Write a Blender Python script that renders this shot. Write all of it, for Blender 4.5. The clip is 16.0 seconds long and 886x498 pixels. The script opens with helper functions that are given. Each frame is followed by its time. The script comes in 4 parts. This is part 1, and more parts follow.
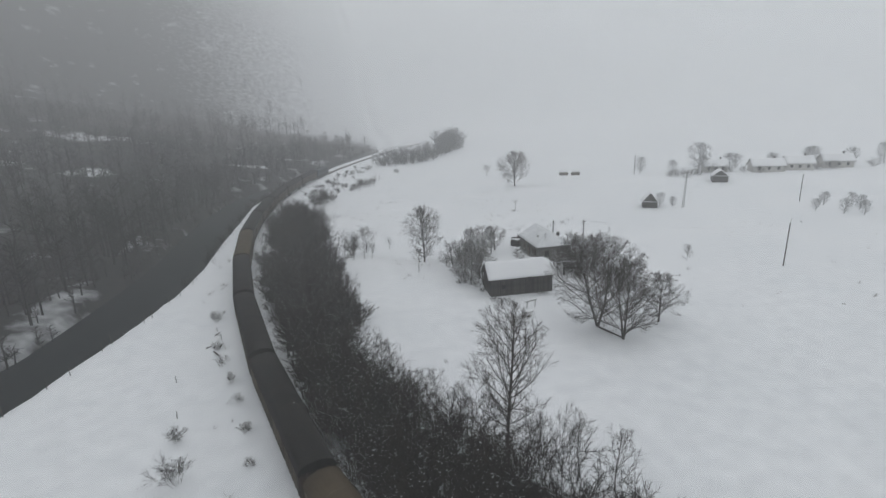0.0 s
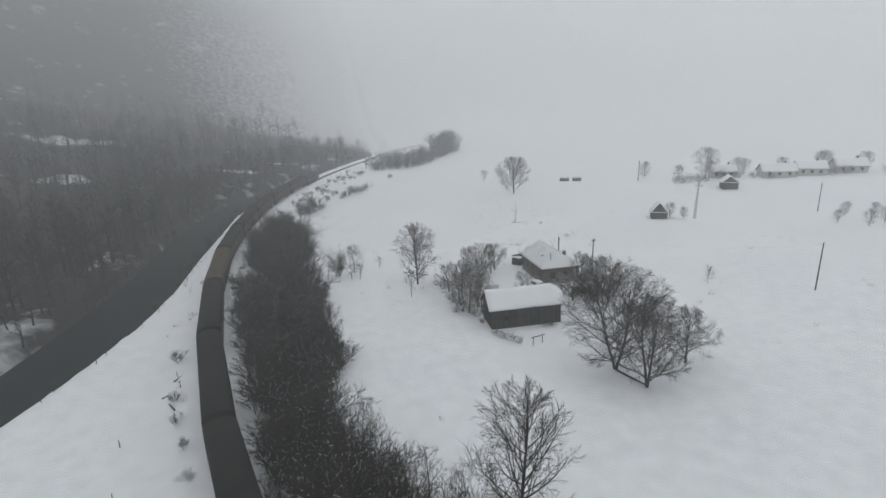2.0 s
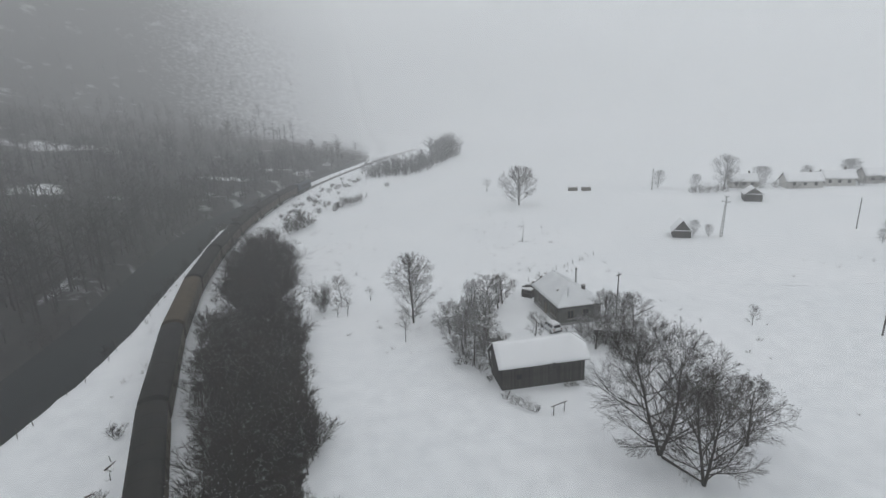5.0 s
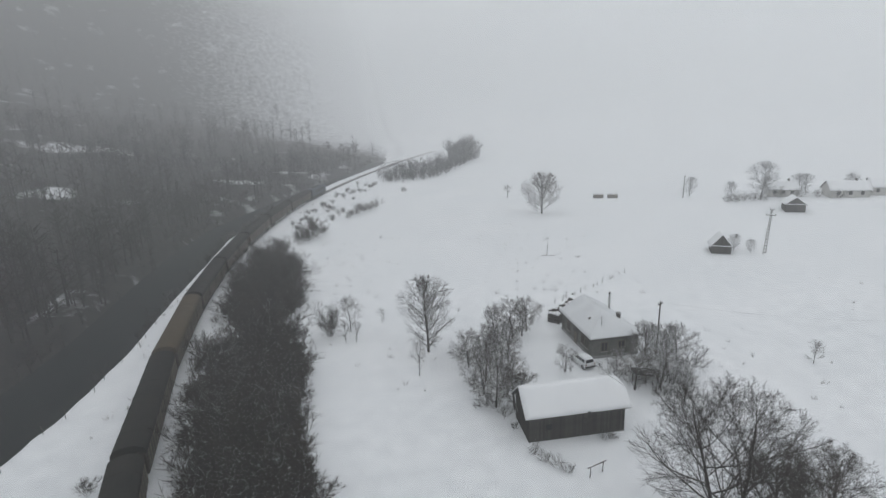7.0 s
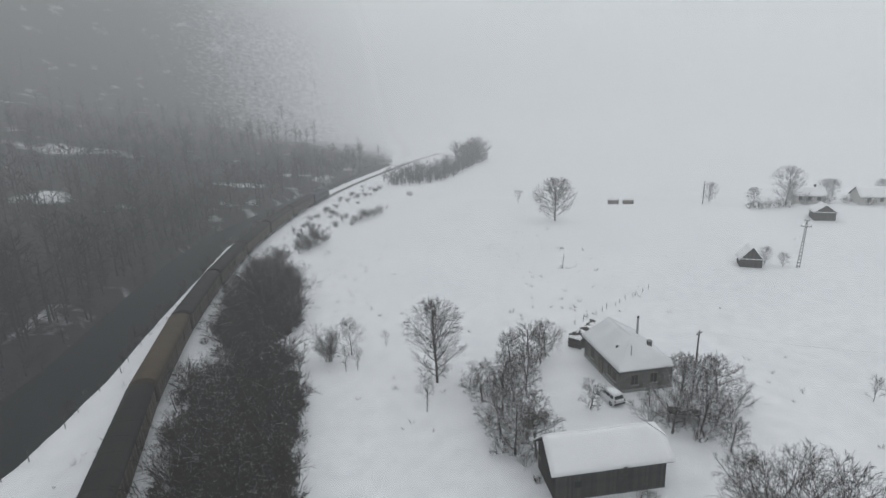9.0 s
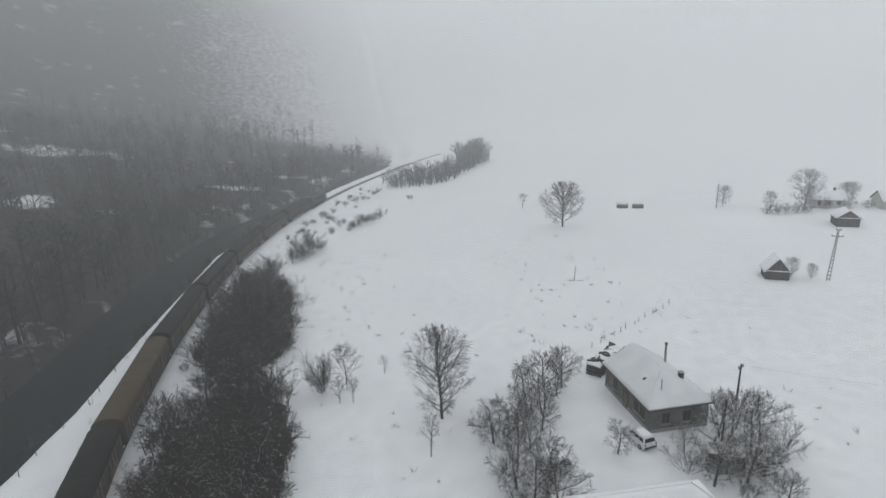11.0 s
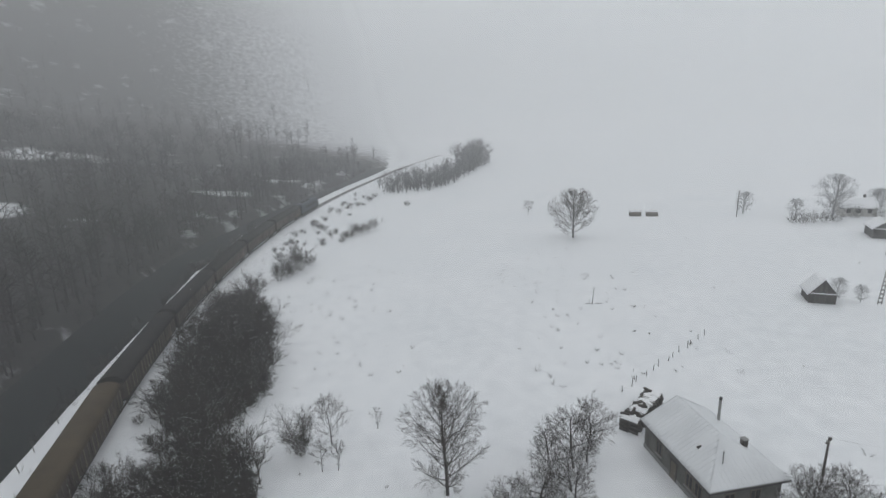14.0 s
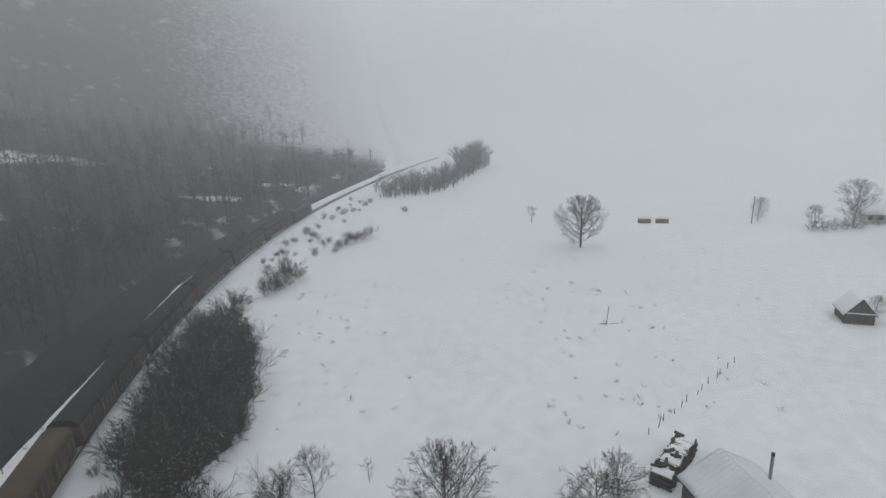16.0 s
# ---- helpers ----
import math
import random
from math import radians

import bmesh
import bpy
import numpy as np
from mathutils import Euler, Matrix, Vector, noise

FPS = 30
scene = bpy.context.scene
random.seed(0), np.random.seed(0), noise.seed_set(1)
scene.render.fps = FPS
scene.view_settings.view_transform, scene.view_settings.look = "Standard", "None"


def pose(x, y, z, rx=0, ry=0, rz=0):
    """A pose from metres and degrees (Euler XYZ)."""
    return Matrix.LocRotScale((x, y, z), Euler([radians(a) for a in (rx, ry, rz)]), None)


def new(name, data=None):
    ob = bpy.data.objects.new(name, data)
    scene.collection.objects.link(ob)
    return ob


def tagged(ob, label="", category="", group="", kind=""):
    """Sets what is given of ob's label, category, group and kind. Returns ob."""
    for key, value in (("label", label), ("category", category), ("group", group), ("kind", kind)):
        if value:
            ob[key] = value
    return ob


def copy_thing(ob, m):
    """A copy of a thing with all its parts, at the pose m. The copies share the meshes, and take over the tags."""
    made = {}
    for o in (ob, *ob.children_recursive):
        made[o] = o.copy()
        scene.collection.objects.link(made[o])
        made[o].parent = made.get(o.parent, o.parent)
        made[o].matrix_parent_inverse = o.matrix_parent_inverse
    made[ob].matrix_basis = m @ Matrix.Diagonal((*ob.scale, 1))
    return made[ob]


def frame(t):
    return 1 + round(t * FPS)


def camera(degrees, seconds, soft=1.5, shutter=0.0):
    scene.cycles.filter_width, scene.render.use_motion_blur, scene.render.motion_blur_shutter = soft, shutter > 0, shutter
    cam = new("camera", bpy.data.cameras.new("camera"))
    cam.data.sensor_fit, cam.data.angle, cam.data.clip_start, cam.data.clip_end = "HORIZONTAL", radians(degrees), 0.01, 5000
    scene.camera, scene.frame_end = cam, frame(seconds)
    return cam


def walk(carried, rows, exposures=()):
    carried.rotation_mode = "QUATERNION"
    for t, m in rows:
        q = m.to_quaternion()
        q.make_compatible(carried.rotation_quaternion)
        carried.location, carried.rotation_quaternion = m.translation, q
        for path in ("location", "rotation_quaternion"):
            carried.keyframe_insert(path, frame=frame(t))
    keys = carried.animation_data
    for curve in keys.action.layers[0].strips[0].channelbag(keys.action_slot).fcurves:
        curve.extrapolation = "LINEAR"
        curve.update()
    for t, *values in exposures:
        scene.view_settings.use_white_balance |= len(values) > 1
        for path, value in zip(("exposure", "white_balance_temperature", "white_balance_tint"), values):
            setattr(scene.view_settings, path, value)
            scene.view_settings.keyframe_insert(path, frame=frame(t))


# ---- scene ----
cam = camera(79.4, 16.0)
METRES, EYE, TILT, LEAN, TURN = 77.0, 33.85, 0.0, 0.0, -14.0
ROWS = [
    (0.0, 0.0, 0.0, 0.0, -0.62, -15.46, 2.24),
    (0.5, 0.0013, 0.0386, 0.0023, -0.74, -15.46, 2.26),
    (1.0, 0.0024, 0.0771, 0.0053, -0.85, -15.45, 2.29),
    (1.5, 0.0041, 0.1149, 0.0098, -0.96, -15.48, 2.31),
    (2.0, 0.0056, 0.1513, 0.0154, -1.07, -15.51, 2.31),
    (2.5, 0.0069, 0.1872, 0.0218, -1.18, -15.54, 2.34),
    (3.0, 0.0078, 0.2225, 0.0268, -1.28, -15.56, 2.32),
    (3.5, 0.0091, 0.2568, 0.0297, -1.37, -15.55, 2.34),
    (4.0, 0.0093, 0.2895, 0.0322, -1.47, -15.55, 2.34),
    (6.5, 0.0126, 0.4465, 0.0455, 0.44, -15.43, 2.31),
    (7.0, 0.0106, 0.4761, 0.0484, 0.91, -15.42, 2.29),
    (7.5, 0.0077, 0.5048, 0.0505, 1.18, -15.4, 2.29),
    (8.0, 0.0053, 0.533, 0.0523, 1.38, -15.38, 2.28),
    (8.5, 0.0025, 0.5612, 0.053, 1.49, -15.37, 2.25),
    (9.0, -0.0004, 0.5891, 0.0538, 1.55, -15.38, 2.24),
    (11.5, -0.0151, 0.7299, 0.0588, 1.47, -15.5, 2.33),
    (12.0, -0.0177, 0.7584, 0.0593, 1.42, -15.51, 2.32),
    (12.5, -0.02, 0.7869, 0.0598, 1.37, -15.5, 2.34),
    (13.0, -0.0222, 0.8162, 0.0599, 1.33, -15.49, 2.34),
    (13.5, -0.0251, 0.8454, 0.0606, 1.28, -15.5, 2.3),
    (14.0, -0.0271, 0.8746, 0.0606, 1.22, -15.5, 2.33),
    (14.5, -0.0288, 0.9043, 0.061, 1.17, -15.48, 2.36),
    (15.0, -0.03, 0.9347, 0.0609, 1.13, -15.46, 2.4),
    (15.5, -0.0323, 0.9649, 0.0625, 1.05, -15.49, 2.37),
    (16.0, -0.0341, 0.9947, 0.0631, 1.0, -15.46, 2.37),
]
walk(cam, [(t, pose(0, 0, EYE, TILT, LEAN, TURN) @ pose(METRES * x, METRES * y, METRES * z, 90 + pitch, roll, yaw)) for t, x, y, z, yaw, pitch, roll in ROWS],
     exposures=[(0.0, -0.16), (7.0, -0.05), (12.5, -0.05), (16.0, -0.2)])

# ---- world, light, exposure ----
world = bpy.data.worlds.new("overcast_sky")
scene.world = world
world.use_nodes = True
wn, wl = world.node_tree.nodes, world.node_tree.links
sky = wn.new("ShaderNodeTexSky")
sky.sky_type, sky.sun_disc, sky.sun_elevation, sky.sun_rotation = "NISHITA", False, radians(38), radians(200)
wn["Background"].inputs["Strength"].default_value = 0.1
wl.new(sky.outputs["Color"], wn["Background"].inputs["Color"])
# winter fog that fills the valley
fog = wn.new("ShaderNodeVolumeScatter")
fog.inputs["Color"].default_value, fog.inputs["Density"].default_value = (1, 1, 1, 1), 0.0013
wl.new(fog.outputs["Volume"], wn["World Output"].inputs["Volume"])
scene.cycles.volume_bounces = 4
# the bright overcast sky above the fog
deck = bpy.data.lights.new("overcast_sky", "AREA")
deck.shape, deck.size, deck.energy, deck.color = "SQUARE", 3200, 2.95e7, (0.922, 0.96, 0.995)
new("overcast_sky", deck).matrix_world = pose(40, 150, 350)

# ---- materials ----
def material(name, a, b, scale=1.0, rough=0.85, metal=0.0, bump=0.0, bscale=None, c=None, cut=(0.4, 0.6), cscale=None, rnd=0.0, spec=0.15, cover=None, glade_haze=None):
    """Two tones by a coarse and a fine noise; c: a third tone in patches; rnd: brightness by object."""
    m = bpy.data.materials.new(name)
    m.use_nodes = True
    n, l = m.node_tree.nodes, m.node_tree.links
    p = n["Principled BSDF"]
    co = n.new("ShaderNodeTexCoord").outputs["Object"]
    def noise_tex(s, detail=5.0):
        t = n.new("ShaderNodeTexNoise")
        t.inputs["Scale"].default_value, t.inputs["Detail"].default_value = s, detail
        l.new(co, t.inputs["Vector"])
        return t.outputs["Fac"]
    def blend(f, x, y, kind="MIX"):
        k = n.new("ShaderNodeMix")
        k.data_type, k.blend_type = "RGBA", kind
        if isinstance(f, float):
            k.inputs[0].default_value = f
        else:
            l.new(f, k.inputs[0])
        for s, v in ((6, x), (7, y)):
            if isinstance(v, tuple):
                k.inputs[s].default_value = (*v, 1)
            else:
                l.new(v, k.inputs[s])
        return k.outputs[2]
    def step(f, lo, hi):
        r = n.new("ShaderNodeMapRange")
        r.inputs[1].default_value, r.inputs[2].default_value = lo, hi
        l.new(f, r.inputs[0])
        return r.outputs[0]
    col = blend(step(noise_tex(scale), 0.3, 0.7), a, b)
    fine = step(noise_tex(scale * 9, 3.0), 0.2, 0.8)
    col = blend(0.25, col, blend(fine, tuple(v * 0.6 for v in a), tuple(min(1, v * 1.25) for v in b)))
    if c:
        col = blend(step(noise_tex(cscale or scale * 0.4, 7.0), *cut), col, c)
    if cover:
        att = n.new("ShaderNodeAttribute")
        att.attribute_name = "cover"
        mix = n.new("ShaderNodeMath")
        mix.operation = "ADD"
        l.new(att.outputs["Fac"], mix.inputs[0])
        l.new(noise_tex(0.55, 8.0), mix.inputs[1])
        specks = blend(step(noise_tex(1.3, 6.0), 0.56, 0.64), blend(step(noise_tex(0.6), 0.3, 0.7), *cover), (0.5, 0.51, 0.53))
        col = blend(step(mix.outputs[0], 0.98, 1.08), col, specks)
    # snow in the clearings, and the fog fade painted as snow colour
    if glade_haze:
        att = n.new("ShaderNodeAttribute")
        att.attribute_name = "glade_haze"
        mix = n.new("ShaderNodeMath")
        mix.operation = "ADD"
        l.new(att.outputs["Fac"], mix.inputs[0])
        l.new(noise_tex(0.22, 9.0), mix.inputs[1])
        col = blend(step(mix.outputs[0], 0.72, 1.25), col, glade_haze)
    if rnd:
        o = n.new("ShaderNodeObjectInfo")
        r = n.new("ShaderNodeMapRange")
        r.inputs[3].default_value, r.inputs[4].default_value = 1 - rnd, 1 + rnd
        l.new(o.outputs["Random"], r.inputs[0])
        g = n.new("ShaderNodeCombineColor")
        for i in range(3):
            l.new(r.outputs[0], g.inputs[i])
        col = blend(1.0, col, g.outputs[0], "MULTIPLY")
    l.new(col, p.inputs["Base Color"])
    p.inputs["Roughness"].default_value, p.inputs["Metallic"].default_value = rough, metal
    p.inputs["Specular IOR Level"].default_value = spec
    if bump:
        k = n.new("ShaderNodeBump")
        k.inputs["Strength"].default_value, k.inputs["Distance"].default_value = 0.6, bump
        l.new(noise_tex(bscale or scale * 5), k.inputs["Height"])
        l.new(k.outputs["Normal"], p.inputs["Normal"])
    return m

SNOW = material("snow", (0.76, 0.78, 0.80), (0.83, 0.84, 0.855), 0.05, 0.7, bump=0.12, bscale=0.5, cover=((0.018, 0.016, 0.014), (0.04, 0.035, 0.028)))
ROOF_SNOW = material("roof_snow", (0.80, 0.81, 0.83), (0.86, 0.865, 0.875), 0.3, 0.7, bump=0.05, bscale=1.2)
THIN_SNOW = material("thin_snow", (0.62, 0.635, 0.65), (0.76, 0.775, 0.79), 0.5, 0.7, bump=0.03, bscale=3.0)
HILLSIDE = material("hillside_floor", (0.016, 0.017, 0.017), (0.034, 0.033, 0.030), 0.3, 0.95, bump=0.3, bscale=1.0, c=(0.42, 0.43, 0.44), cut=(0.62, 0.72), cscale=0.05, glade_haze=(0.70, 0.715, 0.73))
WATER = material("river_water", (0.004, 0.007, 0.008), (0.009, 0.013, 0.013), 0.2, 0.6, bump=0.05, bscale=0.8, spec=0.04)
BARK = material("bark", (0.035, 0.030, 0.026), (0.075, 0.066, 0.058), 1.5, 0.95, bump=0.02, bscale=8)
TWIG = material("twig_bark", (0.040, 0.034, 0.030), (0.075, 0.062, 0.052), 0.8, 0.95, rnd=0.3)
SHRUB = material("shrub_bark", (0.022, 0.020, 0.018), (0.052, 0.042, 0.034), 0.5, 0.95, rnd=0.35)
# Village trees: bark raised to grey, which puts distance haze into the colour
HAZED_TWIG = material("hazed_twigs", (0.20, 0.20, 0.205), (0.36, 0.365, 0.37), 0.4, 0.95)
# Far grove: forest bark paled, so the fog's veil sits in its base colour
HAZED_SCRUB = material("hazed_scrub", (0.07, 0.072, 0.074), (0.14, 0.142, 0.145), 0.1, 0.95)
FOREST = material("forest_bark", (0.016, 0.017, 0.017), (0.036, 0.034, 0.031), 0.05, 0.95)
ROOF_DARK = material("wagon_roof_dark", (0.012, 0.012, 0.012), (0.026, 0.023, 0.020), 0.35, 0.8, bump=0.01, spec=0.12, c=(0.040, 0.030, 0.021), cut=(0.55, 0.75))
ROOF_RUST = material("wagon_roof_rust", (0.055, 0.042, 0.026), (0.092, 0.070, 0.043), 0.4, 0.8, spec=0.12, bump=0.01, c=(0.035, 0.026, 0.018), cut=(0.55, 0.75))
WAGON_SIDE = material("wagon_side_paint", (0.028, 0.022, 0.018), (0.060, 0.042, 0.032), 0.5, 0.6, c=(0.10, 0.075, 0.055), cut=(0.58, 0.7), rnd=0.3)
WAGON_RIB = material("wagon_rib_paint", (0.08, 0.066, 0.05), (0.16, 0.13, 0.10), 0.6, 0.6, rnd=0.3)
UNDER = material("underframe_iron", (0.012, 0.011, 0.010), (0.03, 0.026, 0.022), 1.0, 0.7)
LOCO = material("locomotive_paint", (0.018, 0.03, 0.04), (0.03, 0.045, 0.06), 0.4, 0.45, c=(0.05, 0.05, 0.05), cut=(0.55, 0.7))
RAIL = material("rail_steel", (0.05, 0.042, 0.036), (0.10, 0.085, 0.07), 2.0, 0.45, 0.6)
SLEEPER = material("sleeper_wood", (0.05, 0.045, 0.04), (0.1, 0.09, 0.08), 2.0, 0.9, c=(0.7, 0.72, 0.75), cut=(0.45, 0.6))
GLASS = material("window_glass", (0.010, 0.012, 0.014), (0.02, 0.022, 0.025), 1.0, 0.08)
PLANK = material("grey_planks", (0.030, 0.028, 0.026), (0.075, 0.069, 0.062), 0.8, 0.9, bump=0.01, rnd=0.45, c=(0.17, 0.168, 0.16), cut=(0.56, 0.68), cscale=0.7)
PLANK_DARK = material("dark_planks", (0.028, 0.026, 0.024), (0.06, 0.055, 0.05), 0.8, 0.9, bump=0.01, rnd=0.3)
PLASTER = material("stained_plaster", (0.095, 0.095, 0.088), (0.18, 0.178, 0.165), 0.5, 0.9, bump=0.01, c=(0.07, 0.066, 0.058), cut=(0.5, 0.7), cscale=0.6)
FRAME_WOOD = material("window_frame_wood", (0.10, 0.085, 0.07), (0.18, 0.15, 0.12), 2.0, 0.8)
# Village walls and gables whitened, their fade in the fog put into the plaster
VILLAGE_WALL = material("hazed_plaster", (0.48, 0.47, 0.45), (0.62, 0.61, 0.58), 0.5, 0.9)
BRICK = material("chimney_brick", (0.045, 0.038, 0.034), (0.09, 0.075, 0.065), 3.0, 0.9)
METAL = material("grey_metal", (0.22, 0.22, 0.22), (0.36, 0.36, 0.36), 2.0, 0.45, 0.7)
POLE_WOOD = material("pole_wood", (0.05, 0.043, 0.037), (0.10, 0.085, 0.072), 1.5, 0.9)
CONCRETE = material("pole_concrete", (0.20, 0.20, 0.19), (0.30, 0.30, 0.29), 1.0, 0.85)
CAR_WHITE = material("white_car_paint", (0.66, 0.67, 0.68), (0.76, 0.77, 0.78), 0.8, 0.3)
RUBBER = material("tyre_rubber", (0.015, 0.015, 0.015), (0.03, 0.03, 0.03), 3.0, 0.85)
LAMP_RED = material("tail_lamp_red", (0.14, 0.02, 0.015), (0.2, 0.03, 0.02), 3.0, 0.3)
LOG = material("log_bark", (0.03, 0.026, 0.022), (0.07, 0.06, 0.05), 2.0, 0.95, rnd=0.3)
LOG_END = material("log_end", (0.12, 0.095, 0.07), (0.2, 0.16, 0.12), 2.0, 0.9, rnd=0.25)
HAY = material("weathered_hay", (0.07, 0.06, 0.045), (0.13, 0.11, 0.08), 1.5, 0.95)
WEED = material("dry_weed", (0.06, 0.05, 0.038), (0.12, 0.10, 0.075), 1.0, 0.95)

# ---- mesh helpers ----
class Geo:
    """Vertices and faces of one mesh."""
    def __init__(self):
        self.v, self.f = [], []
    def add(self, vs, fs):
        o = len(self.v)
        self.v += [tuple(p) for p in vs]
        self.f += [tuple(i + o for i in f) for f in fs]
        return self
    def box(self, x0, y0, z0, x1, y1, z1):
        return self.add([(x, y, z) for z in (z0, z1) for x, y in ((x0, y0), (x1, y0), (x1, y1), (x0, y1))],
                        [(3, 2, 1, 0), (4, 5, 6, 7), (0, 1, 5, 4), (1, 2, 6, 5), (2, 3, 7, 6), (3, 0, 4, 7)])
    def tube(self, a, b, ra, rb, n=5, cap=False):
        a, b = Vector(a), Vector(b)
        d = (b - a).normalized() if (b - a).length > 1e-6 else Vector((0, 0, 1))
        u = d.orthogonal().normalized()
        w = d.cross(u)
        vs = []
        for p, r in ((a, ra), (b, rb)):
            for i in range(n):
                k = 2 * math.pi * i / n
                vs.append(p + (u * math.cos(k) + w * math.sin(k)) * r)
        fs = [(i, (i + 1) % n, n + (i + 1) % n, n + i) for i in range(n)]
        if cap:
            fs += [tuple(range(n - 1, -1, -1)), tuple(range(n, 2 * n))]
        return self.add(vs, fs)
    def spike(self, a, b, r):
        """A three-sided twig that ends in a point."""
        a, b = Vector(a), Vector(b)
        d = b - a
        u = d.orthogonal().normalized() * r
        w = d.cross(u).normalized() * r
        return self.add((a + u, a - u * 0.5 + w * 0.87, a - u * 0.5 - w * 0.87, b), ((0, 1, 3), (1, 2, 3), (2, 0, 3)))
    def extrude(self, profile, a, b, axis="x"):
        """A closed profile pushed from a to b; the profile is (y, z) along x or (x, z) along y."""
        n = len(profile)
        put = (lambda s, p: (s, p[0], p[1])) if axis == "x" else (lambda s, p: (p[0], s, p[1]))
        vs = [put(s, p) for s in (a, b) for p in profile]
        fs = [(i, (i + 1) % n, n + (i + 1) % n, n + i) for i in range(n)]
        return self.add(vs, fs + [tuple(range(n - 1, -1, -1)), tuple(range(n, 2 * n))])
    def mesh(self, name, mat, smooth=False):
        me = bpy.data.meshes.new(name)
        me.from_pydata(self.v, [], self.f)
        me.materials.append(mat)
        if smooth:
            me.polygons.foreach_set("use_smooth", [True] * len(me.polygons))
        if len(self.f) < 3000:
            bm = bmesh.new()
            bm.from_mesh(me)
            bmesh.ops.recalc_face_normals(bm, faces=bm.faces)
            bm.to_mesh(me)
            bm.free()
        me.update()
        return me

def part(name, geo, mat, parent, label="", smooth=False, at=None):
    ob = new(name, geo if isinstance(geo, bpy.types.Mesh) else geo.mesh(name, mat, smooth))
    ob.parent = parent
    if at is not None:
        ob.matrix_basis = at
    return tagged(ob, label)

def thing(name, label, category, group="", kind="", at=None):
    ob = tagged(new(name), label, category, group, kind)
    if at is not None:
        ob.matrix_basis = at
    return ob

def alone(name, geo, mat, label, category, group="", kind="", at=None, smooth=False):
    ob = tagged(new(name, geo if isinstance(geo, bpy.types.Mesh) else geo.mesh(name, mat, smooth)), label, category, group, kind)
    if at is not None:
        ob.matrix_basis = at
    return ob

# ---- plan: track, river, hill ----
TRACK = ((42, -62), (30, -35), (17, -8), (7, 16), (-1, 37.5), (-8.5, 68), (-13, 96), (-15.2, 122), (-15.6, 145), (-14.4, 168), (-12, 190), (-8.7, 210),
         (-3.9, 231), (2, 252), (14.5, 287), (29, 321), (41, 346), (54, 373), (75, 410), (100, 450), (140, 505))
BANK = ((-400, -333), (-100, -123), (0, -73), (30, -57), (68, -40.5), (90, -33.5), (107, -29), (126, -26.5), (155, -25.2), (176, -23.7), (204, -22),
        (231, -16), (252, -10), (287, 2), (321, 16), (373, 40), (450, 70), (600, 90), (4000, 90))
SHORE = ((-400, -350), (-100, -138), (0, -86), (68, -53), (92, -44), (117, -39.5), (140, -36.5), (179, -35), (204, -33),
         (231, -29), (252, -22), (287, -9), (321, 5), (373, 29), (450, 58), (600, 76), (4000, 76))

def line_at(pairs, y):
    return float(np.interp(y, [p[0] for p in pairs], [p[1] for p in pairs]))

def smooth_track():
    """The centre line, rounded, as points about a metre apart, with their lengths."""
    pts = [Vector((*p, 0)) for p in TRACK]
    out = []
    for i in range(1, len(pts) - 2):
        a, b, c, d = pts[i - 1:i + 3]
        n = max(2, int((c - b).length))
        for k in range(n):
            t = k / n
            out.append(0.5 * (2 * b + (c - a) * t + (2 * a - 5 * b + 4 * c - d) * t * t + (3 * b - a - 3 * c + d) * t ** 3))
    for _ in range(60):
        out = [out[0]] + [(out[i - 1] + out[i] * 2 + out[i + 1]) / 4 for i in range(1, len(out) - 1)] + [out[-1]]
    return out

LINE = smooth_track()
LENGTHS = np.concatenate([[0], np.cumsum([(LINE[i + 1] - LINE[i]).length for i in range(len(LINE) - 1)])])
LINE_NP = np.array([[p.x, p.y] for p in LINE])

def on_track(s):
    return Vector((float(np.interp(s, LENGTHS, LINE_NP[:, 0])), float(np.interp(s, LENGTHS, LINE_NP[:, 1])), 0))

def length_at_y(y):
    return float(np.interp(y, LINE_NP[:, 1], LENGTHS))

def track_x(y):
    return float(np.interp(y, LINE_NP[:, 1], LINE_NP[:, 0]))

RAIL_Z = 1.05

def wob(x, y, s, amp):
    return amp * noise.noise((x * s, y * s, 3.7))

def hill_rise(x, y):
    """Height of the far side of the river above the water's edge."""
    d = (line_at(SHORE, y) - x) * 0.88
    if d <= 0:
        return 0.0
    h = 0.10 * d + 0.0004 * d * d + (2.2 * (1 - math.exp(-d / 6)))
    h += min(1, d / 60) * (wob(x, y, 0.012, 5) + wob(x, y, 0.03, 2) + wob(x, y, 0.09, 0.8))
    return min(h, 300 + wob(x, y, 0.01, 15))

# Line past which the slope's colour pales in place of thicker fog
HAZE_EDGE = ((-4000, 500), (380, 500), (430, 90), (520, 0), (700, -70), (1000, -120), (4000, -700))

def glades_and_haze(x, y):
    """How open and snowy the wooded slope is: clearings, the river's edge, and a painted fog fade up the valley."""
    k = wob(x, y, 0.12, 0.5)
    r = min(math.hypot((x - cx) / rx, (y - cy) / ry) for cx, cy, rx, ry in ((-29, 313, 12, 7), (-118, 372, 26, 10), (-8, 352, 9, 6), (-92, 268, 9, 7)))
    g = min(0.8, max(0.0, 1.4 - r - k))
    e = line_at(SHORE, y) - x
    if 0 < e < 12:
        g = max(g, 0.12 + 0.6 * noise.noise((x * 0.10, y * 0.05, 4.4)))
    # fog fade up the valley, put into the ground colour as a ramp to white
    return max(g, min(1.0, max(0.0, 0.4 + (x - line_at(HAZE_EDGE, y)) / (0.42 * max(y, 300)))))

